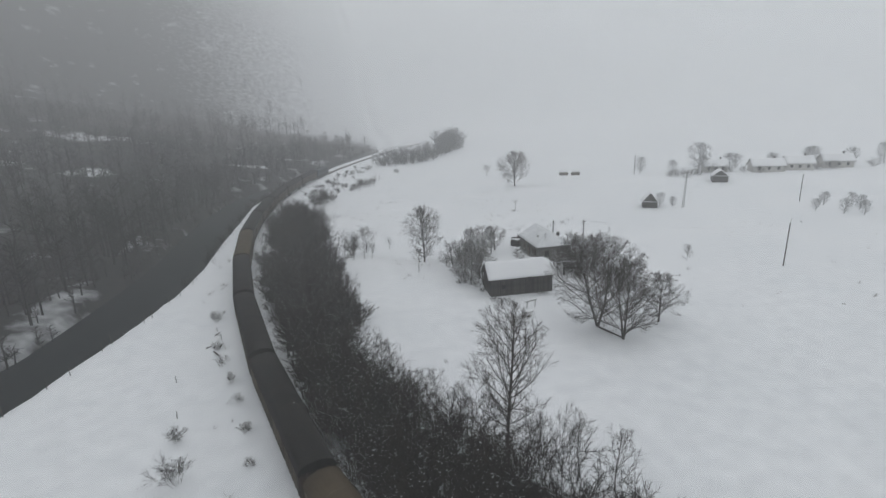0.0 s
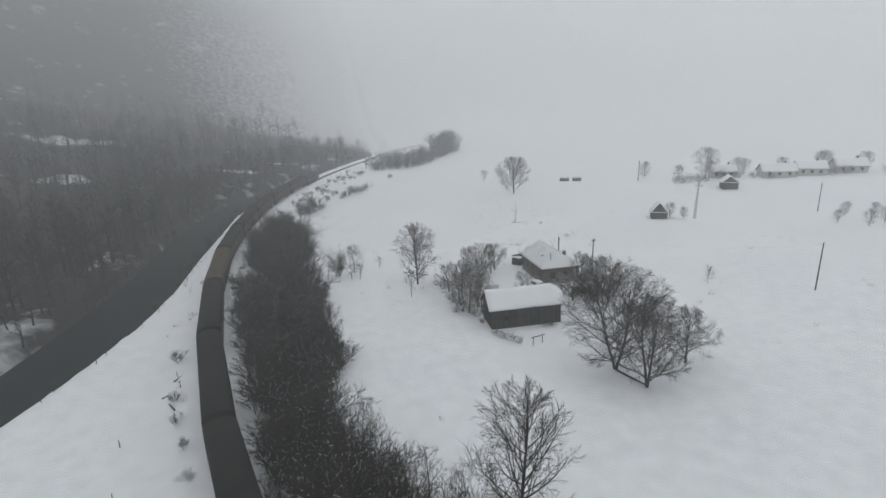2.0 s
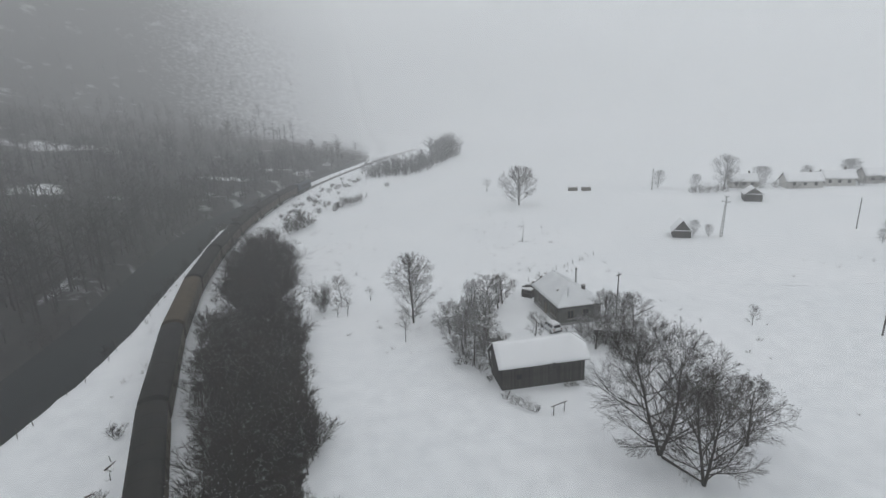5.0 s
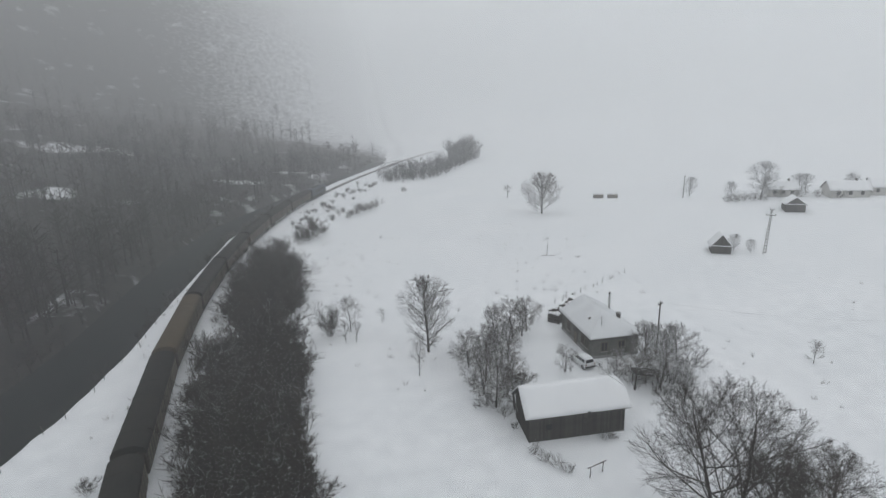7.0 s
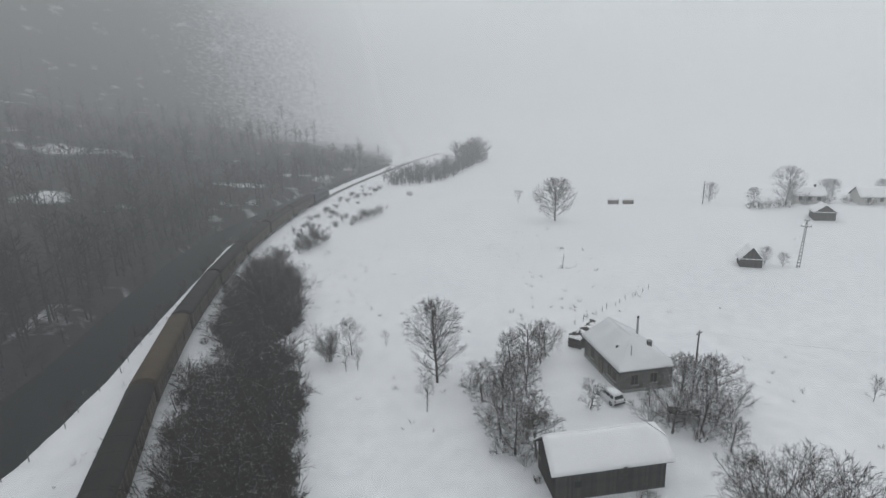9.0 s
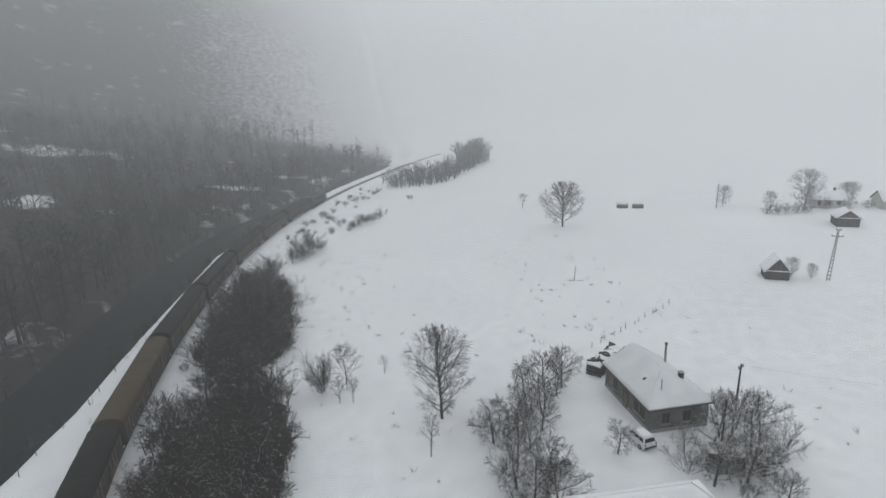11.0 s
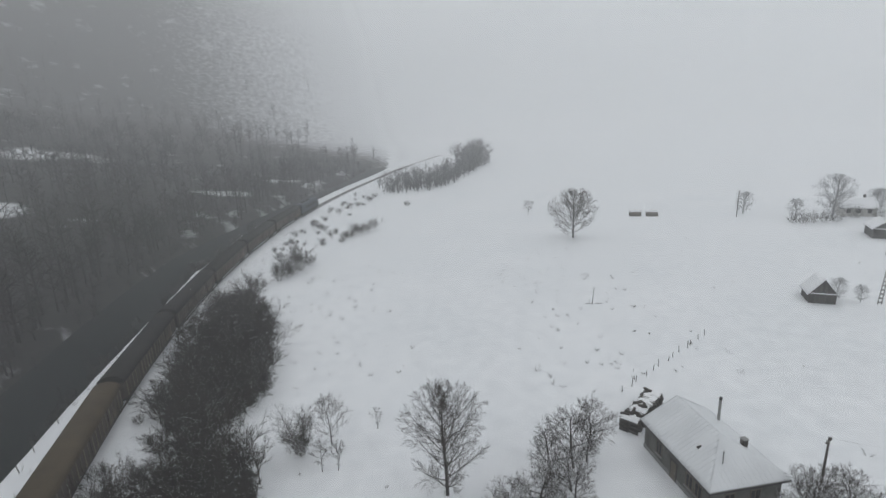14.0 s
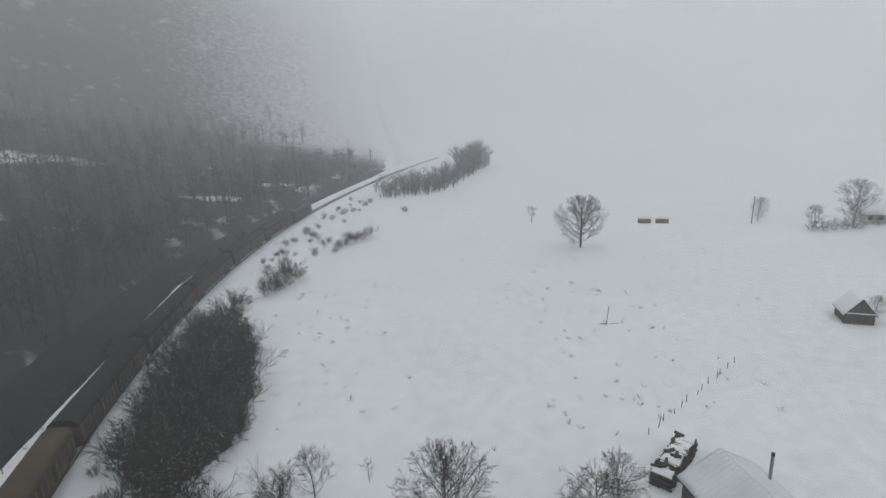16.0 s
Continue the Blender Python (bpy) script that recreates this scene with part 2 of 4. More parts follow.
def far_slope(x, y):
    """A ring of slopes added all round as a backdrop behind the fog."""
    k = min(1.0, max(0.0, (math.hypot(x - 40, y - 150) - 480) / 420))
    return 230 * k * k * (3 - 2 * k)

def ground_z(x, y):
    return valley_z(x, y) + far_slope(x, y)

def valley_z(x, y):
    b, s = line_at(BANK, y), line_at(SHORE, y)
    if x >= b + 3:
        z = wob(x, y, 0.03, 0.25) + wob(x, y, 0.15, 0.07) - 0.15
        if y < 460:
            d = abs(x - track_x(y))
            if d < 7:
                z += (RAIL_Z - 0.25 - z) * min(1, max(0, (7 - d) / 4.2))
        if x > 150:
            z += (x - 150) * 0.02
        return z
    if x >= b - 2:
        t = (b + 3 - x) / 5
        return -0.15 + wob(x, y, 0.3, 0.2) - 4.2 * t * t * (3 - 2 * t)
    if x > s:
        return -4.4
    if x > s - 4:
        return -4.4 + (s - x) / 4 * 2.0
    return -2.4 + hill_rise(x, y)

# thicket beside the line: the strip between two edges
THICK = ((20, 3, 24), (30, 1, 22.5), (38, -0.5, 18), (45, -1.5, 13), (52, -2.5, 9.5), (60, -3.5, 5), (66, -4.2, 4.2), (80, -6.5, 5.5), (88, -7.8, 6.2), (100, -9.6, 5.2), (112, -11, 6), (119, -10.5, 4.5),
         (123.5, -7, 1.5), (126.5, -6, -1.5), (129.5, -8, -1), (134, -10.5, 2.5), (138, -11, 3.5), (147, -11.3, 4.2), (158, -11, 3.0), (168, -9.5, 0.5), (174, -8, -1.5), (178, -6, -3))

def in_thicket(x, y, grow=0.0):
    if not THICK[0][0] <= y <= THICK[-1][0]:
        return False
    ys = [r[0] for r in THICK]
    l, r = np.interp(y, ys, [q[1] for q in THICK]), np.interp(y, ys, [q[2] for q in THICK])
    k = wob(x, y, 0.18, 1.6)
    if x < track_x(y) + 3.4:
        return False
    return l - grow + k < x < r + grow + k

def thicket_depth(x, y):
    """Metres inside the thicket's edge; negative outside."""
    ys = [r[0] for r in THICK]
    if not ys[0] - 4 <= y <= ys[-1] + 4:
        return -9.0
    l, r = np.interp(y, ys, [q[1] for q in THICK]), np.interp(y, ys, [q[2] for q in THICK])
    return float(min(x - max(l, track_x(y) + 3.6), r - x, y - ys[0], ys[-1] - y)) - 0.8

# ---- ground: one sheet to the horizon ----
def build_ground():
    xs = [-4000, -2500, -1500, -900, -700] + list(np.arange(-560, -240, 12.0)) + list(np.arange(-240, -70, 3.5)) + list(np.arange(-70, 62, 1.4)) + list(np.arange(62, 260, 4.0)) + [265, 300, 350, 450, 600, 900, 1500, 2500, 4000]
    ys = [-4000, -2000, -1000, -500, -300, -200, -140, -100, -70, -45, -25, -10] + list(np.arange(0, 290, 1.6)) + list(np.arange(290, 400, 2.5)) + list(np.arange(400, 520, 4.0)) + list(np.arange(526, 800, 12.0)) + [850, 1100, 1500, 2500, 4000]
    g = Geo()
    nx = len(xs)
    for y in ys:
        for x in xs:
            g.v.append((float(x), float(y), ground_z(x, y)))
    slots = []
    for j in range(len(ys) - 1):
        for i in range(nx - 1):
            g.f.append((j * nx + i, j * nx + i + 1, (j + 1) * nx + i + 1, (j + 1) * nx + i))
            cx, cy = (xs[i] + xs[i + 1]) / 2, (ys[j] + ys[j + 1]) / 2
            edge = line_at(SHORE, cy) - cx
            slots.append(1 if edge > -1.5 else 0)
    me = g.mesh("ground", SNOW, True)
    me.materials.append(HILLSIDE)
    me.polygons.foreach_set("material_index", slots)
    # ground turns near-black inside the thicket and down the river bank
    dark_cover = []
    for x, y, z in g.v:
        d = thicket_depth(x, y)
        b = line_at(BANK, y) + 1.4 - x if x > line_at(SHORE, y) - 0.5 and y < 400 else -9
        dark_cover.append(max(0.0, min(1.0, 0.5 + 0.22 * d, 1), min(1.0, 0.5 + 0.5 * b) if b > -1 else 0.0))
    me.attributes.new("cover", "FLOAT", "POINT").data.foreach_set("value", dark_cover)
    me.attributes.new("glade_haze", "FLOAT", "POINT").data.foreach_set("value", [glades_and_haze(x, y) for x, y, z in g.v])
    return tagged(new("ground", me), "snow-covered valley meadow below a wooded slope", "ground", kind="structure")

build_ground()

def build_river():
    g = Geo()
    ys = list(np.arange(-400, 440, 12.0))
    for y in ys:
        g.v += [(line_at(SHORE, y) - 4, float(y), -3.1), (line_at(BANK, y) + 1.5, float(y), -3.1)]
    g.f = [(2 * i, 2 * i + 1, 2 * i + 3, 2 * i + 2) for i in range(len(ys) - 1)]
    alone("river", g, WATER, "dark narrow river between snowy banks", "river", kind="structure")

build_river()

# ---- railway ----
def build_rails():
    for side in (-0.72, 0.72):
        g = Geo()
        pr = []
        step = 4.0
        n = int(LENGTHS[-1] / step)
        for i in range(n):
            p, q = on_track(i * step), on_track(i * step + 0.5)
            d = (q - p).normalized()
            w = Vector((d.y, -d.x, 0)) * side
            pr.append((p + w, Vector((d.y, -d.x, 0))))
        for p, w in pr:
            g.v += [tuple(p + w * a + Vector((0, 0, RAIL_Z - h))) for a, h in ((-0.04, 0), (0.04, 0), (0.07, 0.2), (-0.07, 0.2))]
        for i in range(len(pr) - 1):
            o = i * 4
            g.f += [(o + a, o + (a + 1) % 4, o + 4 + (a + 1) % 4, o + 4 + a) for a in range(4)]
        alone("rail", g, RAIL, "steel rail of a single track through snow", "rail", "rails of the track", "structure")

def build_sleepers():
    g = Geo().box(-0.13, -1.25, -0.12, 0.13, 1.25, 0.0)
    me = g.mesh("sleeper", SLEEPER)
    s, k = length_at_y(258), 0
    bed = thing("sleepers", "snow-dusted wooden sleepers under the rails", "sleepers", kind="structure")
    while k < 230:
        p, q = on_track(s), on_track(s + 0.5)
        a = math.degrees(math.atan2(q.y - p.y, q.x - p.x))
        part("sleeper", me, None, bed, at=pose(p.x, p.y, RAIL_Z - 0.17, 0, 0, a))
        s += 0.65
        k += 1

build_rails()
build_sleepers()

def arc_profile(half, z0, z1, n=10, inset=0.0):
    """Roof curve from one side to the other: (y, z) pairs."""
    out = []
    for i in range(n + 1):
        a = math.pi * i / n
        out.append((math.cos(a) * (half - inset), z0 + (z1 - z0) * math.sin(a) ** 0.8))
    return out

def wheelset(parent, x):
    for s in (-1, 1):
        g = Geo().tube((x, s * 0.66, 0.46), (x, s * 0.80, 0.46), 0.46, 0.46, 14, True).tube((x, s * 0.62, 0.46), (x, s * 0.66, 0.46), 0.5, 0.5, 14, True)
        part("wheel", g, UNDER, parent)
    part("axle", Geo().tube((x, -0.7, 0.46), (x, 0.7, 0.46), 0.08, 0.08, 8, True), UNDER, parent)

def buffers(w, half):
    for e in (-1, 1):
        for s in (-0.875, 0.875):
            g = Geo().tube((e * (half - 0.6), s, 1.06), (e * (half - 0.08), s, 1.06), 0.09, 0.09, 8, True).tube((e * (half - 0.08), s, 1.06), (e * half, s, 1.06), 0.23, 0.23, 12, True)
            part("buffer", g, UNDER, w)
    part("coupling", Geo().tube((-half, 0, 1.0), (half, 0, 1.0), 0.07, 0.07, 6, True), UNDER, w)

def wagon(roof_mat, label, posts=11):
    """A long covered bogie wagon, 23.2 m over buffers; x along the line, z from the rail top."""
    w = thing("freight_wagon", label, "wagon", "wagons of the train")
    L, H = 10.95, 1.50
    part("underframe", Geo().box(-L, -1.1, 0.85, L, 1.1, 1.15).box(-L, -1.35, 0.95, L, -1.1, 1.2).box(-L, 1.1, 0.95, L, 1.35, 1.2), UNDER, w)
    part("body", Geo().box(-L, -1.40, 1.15, L, 1.40, 3.35), WAGON_SIDE, w)
    prof = arc_profile(H, 3.30, 4.30, 12)
    roof = part("roof", Geo().extrude([(y, z) for y, z in prof], -L - 0.08, L + 0.08), roof_mat, w, smooth=False)
    for i in range(9):
        x = -L + 2 * L * i / 8
        rib = Geo().extrude([(y * 1.012, z + 0.018) for y, z in prof] , x - 0.05, x + 0.05)
        part("roof_rib", rib, roof_mat, roof)
    for s in (-1, 1):
        for k in range(4):
            a, b = -L + 0.15 + k * L / 2, -L - 0.15 + (k + 1) * L / 2
            door = part("sliding_wall", Geo().box(a, s * 1.40 - 0.06, 1.22, b, s * 1.40 + 0.06, 3.28), WAGON_SIDE, w)
            for j in range(5):
                x = a + (b - a) * (j + 0.5) / 5
                part("stiffener", Geo().box(x - 0.09, s * 1.46 - 0.05, 1.25, x + 0.09, s * 1.46 + 0.05, 3.2), WAGON_RIB, door, "faded lighter stiffener")
    for e in (-1, 1):
        part("end_wall", Geo().box(e * (L + 0.02) - 0.06, -1.36, 1.2, e * (L + 0.02) + 0.06, 1.36, 3.5), WAGON_SIDE, w)
        for s in (-0.8, 0.0, 0.8):
            part("end_post", Geo().box(e * (L + 0.1) - 0.06, s - 0.06, 1.2, e * (L + 0.1) + 0.06, s + 0.06, 3.5), WAGON_SIDE, w)
        bogie = part("bogie", Geo().box(e * 8.2 - 1.5, -1.05, 0.45, e * 8.2 + 1.5, -0.88, 0.8).box(e * 8.2 - 1.5, 0.88, 0.45, e * 8.2 + 1.5, 1.05, 0.8).box(e * 8.2 - 0.2, -1.0, 0.55, e * 8.2 + 0.2, 1.0, 0.86), UNDER, w)
        for dx in (-0.9, 0.9):
            wheelset(bogie, e * 8.2 + dx)
    buffers(w, 11.6)
    return w

def locomotive():
    """A six-axle diesel locomotive, 17.6 m over buffers."""
    w = thing("locomotive", "dark blue-grey diesel locomotive at the head of the train", "locomotive")
    L = 8.3
    part("underframe", Geo().box(-L, -1.35, 0.95, L, 1.35, 1.3), UNDER, w)
    body = [(-1.42, 1.3), (-1.42, 3.45), (-1.15, 3.95), (-0.6, 4.15), (0.6, 4.15), (1.15, 3.95), (1.42, 3.45), (1.42, 1.3)]
    part("body", Geo().extrude(body, -L + 1.5, L - 1.5), LOCO, w)
    for e in (-1, 1):
        cab = Geo()
        a, b = e * (L - 1.5), e * L
        vs = [(a, y, z) for y, z in body] + [(b - e * max(0, z - 2.4) * 0.35, y * 0.94, z if z < 3.5 else z - 0.15) for y, z in body]
        n = len(body)
        cab.add(vs, [(i, (i + 1) % n, n + (i + 1) % n, n + i) for i in range(n)] + [tuple(range(n)), tuple(range(2 * n - 1, n - 1, -1))])
        c = part("cab", cab, LOCO, w)
        for s in (-0.62, 0.62):
            part("windscreen", Geo().add([(e * (L - 0.10), s - 0.45, 2.62), (e * (L - 0.10), s + 0.45, 2.62), (e * (L - 0.34), s + 0.42, 3.35), (e * (L - 0.34), s - 0.42, 3.35)], [(0, 1, 2, 3)]), GLASS, c)
        for s in (-0.9, 0.9):
            part("headlight", Geo().tube((e * (L - 0.02), s, 1.75), (e * (L + 0.05), s, 1.75), 0.13, 0.13, 10, True), METAL, c)
        bogie = part("bogie", Geo().box(e * 4.9 - 2.3, -1.1, 0.4, e * 4.9 + 2.3, -0.9, 0.85).box(e * 4.9 - 2.3, 0.9, 0.4, e * 4.9 + 2.3, 1.1, 0.85), UNDER, w)
        for dx in (-1.7, 0, 1.7):
            wheelset(bogie, e * 4.9 + dx)
    for x in (-3.6, -1.8, 2.4):
        part("roof_fan", Geo().tube((x, 0, 4.12), (x, 0, 4.30), 0.62, 0.58, 16, True), UNDER, w)
    part("exhaust", Geo().box(0.1, -0.35, 4.1, 1.0, 0.35, 4.34), UNDER, w)
    for x in (-4.2, -2.6, -1.0, 0.6, 2.2, 3.8):
        for s in (-1, 1):
            part("grille", Geo().box(x, s * 1.42 - 0.02, 2.4, x + 1.1, s * 1.42 + 0.02, 3.2), UNDER, w)
    part("fuel_tank", Geo().box(-2.2, -1.1, 0.35, 2.2, 1.1, 0.95), UNDER, w)
    buffers(w, 8.75)
    return w

def seat_on_track(s_mid, half):
    p, q = on_track(s_mid - half), on_track(s_mid + half)
    m = (p + q) / 2
    return pose(m.x, m.y, RAIL_Z, 0, 0, math.degrees(math.atan2(q.y - p.y, q.x - p.x)))

def build_train():
    joint, pitch = length_at_y(111.5), 24.6
    wide, front = Matrix.Diagonal((pitch / 23.25, 1.1, 1.07, 1)), joint + 6 * pitch
    locomotive().matrix_basis = seat_on_track(front + 9.2, 5) @ Matrix.Diagonal((1.04, 1.1, 1.05, 1))
    dark = wagon(ROOF_DARK, "covered freight wagon with a sooty dark curved roof")
    rust = wagon(ROOF_RUST, "covered freight wagon with a rusty brown curved roof")
    used = set()
    for k in range(-6, 6):
        kind = rust if k in (0, -4) else dark
        m = seat_on_track(joint + (k + 0.5) * pitch, 8.6)
        if kind in used:
            copy_thing(kind, m)
        else:
            used.add(kind)
            kind.matrix_basis = m @ wide

build_train()

# ---- bare trees and shrubs ----
def rotated(d, angle, rng):
    """d leant by an angle towards a random side."""
    u = d.orthogonal().normalized()
    u = Matrix.Rotation(rng.uniform(0, 2 * math.pi), 3, d) @ u
    return (d * math.cos(angle) + u * math.sin(angle)).normalized()

def grow(seed, height, radius, trunk=0.25, counts=(18, 9, 7, 4), base=0.15, rise=0.55, thin=0.011, wander=0.10, forks=1, droop=0.0, spread=1.0):
    """Segments (a, b, ra, rb, level) of a leafless tree whose limbs fill an egg-shaped crown. rise: how steeply the limbs climb."""
    rng = random.Random(seed)
    segs = []
    mid, half = height * (1 + base) / 2, height * (1 - base) / 2
    def reach(p, d):
        """How far d runs from p to the skin of the crown."""
        s = Vector((1 / radius, 1 / radius, 1 / half))
        o = Vector((p.x * s.x, p.y * s.y, (p.z - mid) * s.z))
        v = Vector((d.x * s.x, d.y * s.y, d.z * s.z))
        A, B, C = v.dot(v), o.dot(v), o.dot(o) - 1
        q = B * B - A * C
        return max(0.3, (-B + math.sqrt(q)) / A) if q > 0 else 0.3
    def limb(p, d, length, r, level):
        n = (8, 6, 4, 2, 1)[level]
        pts = [(p.copy(), r)]
        tip = max(thin * 0.7, r * 0.25)
        for i in range(n):
            w = wander * (0.45 if level == 0 else 1)
            d = (d + Vector((rng.gauss(0, w), rng.gauss(0, w), rng.gauss(0, w) + (0.10 if level < 2 else -droop)))).normalized()
            q = pts[-1][0] + d * length / n
            rr = r + (tip - r) * (i + 1) / n
            segs.append((pts[-1][0], q, pts[-1][1], rr, level))
            pts.append((q, rr))
        if level >= len(counts):
            return
        c = counts[level]
        for k in range(c):
            t = base * 0.8 + (0.99 - base * 0.8) * (k + rng.random()) / c if level == 0 else 0.15 + 0.85 * (k + rng.random()) / c
            t = min(t, 0.99)
            j = min(int(t * n), n - 1)
            f = t * n - j
            a = pts[j][0].lerp(pts[j + 1][0], f)
            rr = pts[j][1] + (pts[j + 1][1] - pts[j][1]) * f
            dd = (pts[j + 1][0] - pts[j][0]).normalized()
            if level == 0:
                z = k * 2.4 + rng.uniform(-0.5, 0.5)
                up = rise * (0.55 + 0.9 * t) * rng.uniform(0.75, 1.25)
                nd = Vector((math.cos(z), math.sin(z), up)).normalized()
                limb(a, nd, reach(a, nd) * rng.uniform(0.82, 1.06), max(thin, min(rr * 0.55, trunk * 0.32)), 1)
            else:
                nd = rotated(dd, rng.uniform(0.5, 1.0) * spread, rng)
                ll = min(length * rng.uniform(0.35, 0.58) * (1.15 - 0.5 * t), reach(a, nd) * 1.1 + 0.15)
                limb(a, nd, ll, max(thin, rr * 0.48), level + 1)
    for k in range(forks):
        lean = 0.0 if forks == 1 else 0.28
        z = 6.283 * k / forks + seed
        limb(Vector((0, 0, -0.3)), Vector((lean * math.cos(z), lean * math.sin(z), 1)).normalized(), height * (0.93 if forks == 1 else 0.86), trunk / (1 if forks == 1 else 1.3), 0)
    return segs

def grow_shrub(seed, height, stems=9, counts=(7, 5), thin=0.014, fan=0.5, width=0.8):
    rng = random.Random(seed)
    segs = []
    def limb(p, d, length, r, level):
        n = (4, 2, 1)[level]
        pts = [p]
        for i in range(n):
            d = (d + Vector((rng.gauss(0, 0.14), rng.gauss(0, 0.14), rng.gauss(0, 0.1)))).normalized()
            pts.append(pts[-1] + d * length / n)
            segs.append((pts[-2], pts[-1], r * (1 - 0.7 * i / n), r * (1 - 0.7 * (i + 1) / n), level))
        if level < len(counts):
            for k in range(counts[level]):
                t = rng.uniform(0.25, 0.98)
                j = min(int(t * n), n - 1)
                a = pts[j].lerp(pts[j + 1], t * n - j)
                nd = rotated((pts[j + 1] - pts[j]).normalized(), rng.uniform(0.35, 0.85), rng)
                limb(a, nd, length * rng.uniform(0.28, 0.5), max(thin, r * 0.5), level + 1)
    for i in range(stems):
        a = 2 * math.pi * (i + rng.random()) / stems
        f = fan * rng.uniform(0.2, 1.1)
        o = Vector((math.cos(a) * width * rng.random(), math.sin(a) * width * rng.random(), -0.25))
        limb(o, Vector((math.cos(a) * f, math.sin(a) * f, 1)).normalized(), height * rng.uniform(0.7, 1.1), 0.032 * rng.uniform(0.7, 1.2), 0)
    return segs

def segments_geo(segs, levels, sides):
    g = Geo()
    for a, b, ra, rb, level in segs:
        if level in levels:
            if level == len(sides) - 1:
                g.spike(a, b, ra)
            else:
                g.tube(a, b, ra, rb, sides[level])
    return g

def snow_geo(segs, rng, share, levels=(1, 2, 3), fat=1.0, part_of=1.0):
    """Snow lying along the upper side of the flatter branches."""
    g = Geo()
    for a, b, ra, rb, level in segs:
        d = b - a
        if level in levels and d.length > 0.05 and abs(d.z) / d.length < 0.75 and rng.random() < share:
            o = Vector((0, 0, 1))
            k = fat * 0.8
            t = rng.uniform(0, 1 - part_of)
            a, b = a.lerp(b, t), a.lerp(b, t + part_of)
            g.tube(a + o * ra * 0.8, b + o * rb * 0.8, max(ra * k, 0.012), max(rb * k, 0.010), 3)
    return g

SIDES = (8, 4, 3, 3, 3)

def trunk_geo(segs, n=8):
    """The trunk as one unbroken tapering skin; a forked tree has one for each fork."""
    g = Geo()
    prev = None
    for a, b, ra, rb, level in segs:
        if level:
            continue
        fresh = prev is None or (a - prev).length > 1e-5
        for p, r in (((a, ra), (b, rb)) if fresh else ((b, rb),)):
            g.v += [(p.x + r * math.cos(6.2832 * i / n), p.y + r * math.sin(6.2832 * i / n), p.z) for i in range(n)]
        o = len(g.v) - 2 * n
        g.f += [(o + i, o + (i + 1) % n, o + n + (i + 1) % n, o + n + i) for i in range(n)]
        prev = b
    return g

def tree(name, label, category, seed, height, radius, group="", snow=0.0, bark=BARK, twig=TWIG, **kw):
    t = thing(name, label, category, group)
    segs = grow(seed, height, radius, **kw)
    part("trunk", trunk_geo(segs), bark, t, smooth=True)
    tagged(part("branching", segments_geo(segs, (1, 2), SIDES), bark, t), kind="stuff")
    tagged(part("crown", segments_geo(segs, (3, 4), SIDES), twig, t), kind="stuff")
    if snow:
        tagged(part("branch_snow", snow_geo(segs, random.Random(seed), snow, (1, 2, 3), 0.85), ROOF_SNOW, t, "snow lying on the branches"), kind="stuff")
    return t

def shrub(label, seed, height, group, snow=0.0, name="shrub", mat=SHRUB, **kw):
    t = thing(name, label, "shrub", group)
    segs = grow_shrub(seed, height, **kw)
    tagged(part("crown", segments_geo(segs, (0, 1, 2), (4, 3, 3)), mat, t), kind="stuff")
    if snow:
        tagged(part("twig_snow", snow_geo(segs, random.Random(seed), snow, (2,), 1.5, 0.16), ROOF_SNOW, t, "snow caught in the twigs"), kind="stuff")
    return t

def stand(ob, x, y, turn=0.0, scale=1.0, dz=0.0):
    ob.matrix_basis = pose(x, y, ground_z(x, y) + dz, 0, 0, turn) @ Matrix.Scale(scale, 4)
    return ob

def stand_copy(ob, x, y, turn, scale):
    c = copy_thing(ob, pose(x, y, ground_z(x, y), 0, 0, turn))
    c.scale = (scale, scale, scale)
    return c

# the trees that stand alone or by the farm
stand(tree("tall_tree", "tall bare tree rising out of the thicket by the railway", "tree", 3, 16.6, 4.2, trunk=0.22, counts=(38, 9, 6, 3), base=0.24, rise=0.85, thin=0.010, spread=0.75, wander=0.06), 15.7, 40.9)
stand(tree("spreading_tree", "wide bare tree on the meadow near the barn", "tree", 11, 14.2, 7.9, trunk=0.28, thin=0.0095, counts=(22, 12, 8, 4), base=0.07, rise=0.62, spread=0.8, droop=0.02, forks=2), 40.7, 67.5, 40)
stand(tree("spreading_tree", "bare tree with several rising limbs on the meadow", "tree", 17, 12.0, 5.2, trunk=0.24, thin=0.0095, counts=(16, 11, 8, 5), base=0.06, rise=0.85, spread=0.75, forks=2), 41.8, 62.3, 10)
stand(tree("small_tree", "smaller bare round-crowned tree on the meadow", "tree", 23, 7.6, 4.2, trunk=0.16, thin=0.0095, counts=(22, 11, 8, 4), base=0.10, rise=0.6), 50.2, 65.8, 90)
stand(tree("meadow_tree", "slender bare tree with an egg-shaped crown", "tree", 30, 12.4, 4.6, trunk=0.20, wander=0.045, counts=(34, 10, 7, 4), base=0.08, rise=0.75, spread=0.95, thin=0.010), 23.3, 110.6, 15)
stand(tree("sapling", "thin bare sapling beside the slender tree", "tree", 31, 5.4, 1.5, trunk=0.06, counts=(14, 6, 4), base=0.3, rise=0.9), 20.5, 103.6)
stand(tree("meadow_tree", "lone round bare tree far out on the meadow", "tree", 37, 13.8, 7.2, trunk=0.28, counts=(28, 12, 8, 4), base=0.08, rise=0.7, thin=0.012, spread=0.85, wander=0.07), 80.6, 200.0, 70)
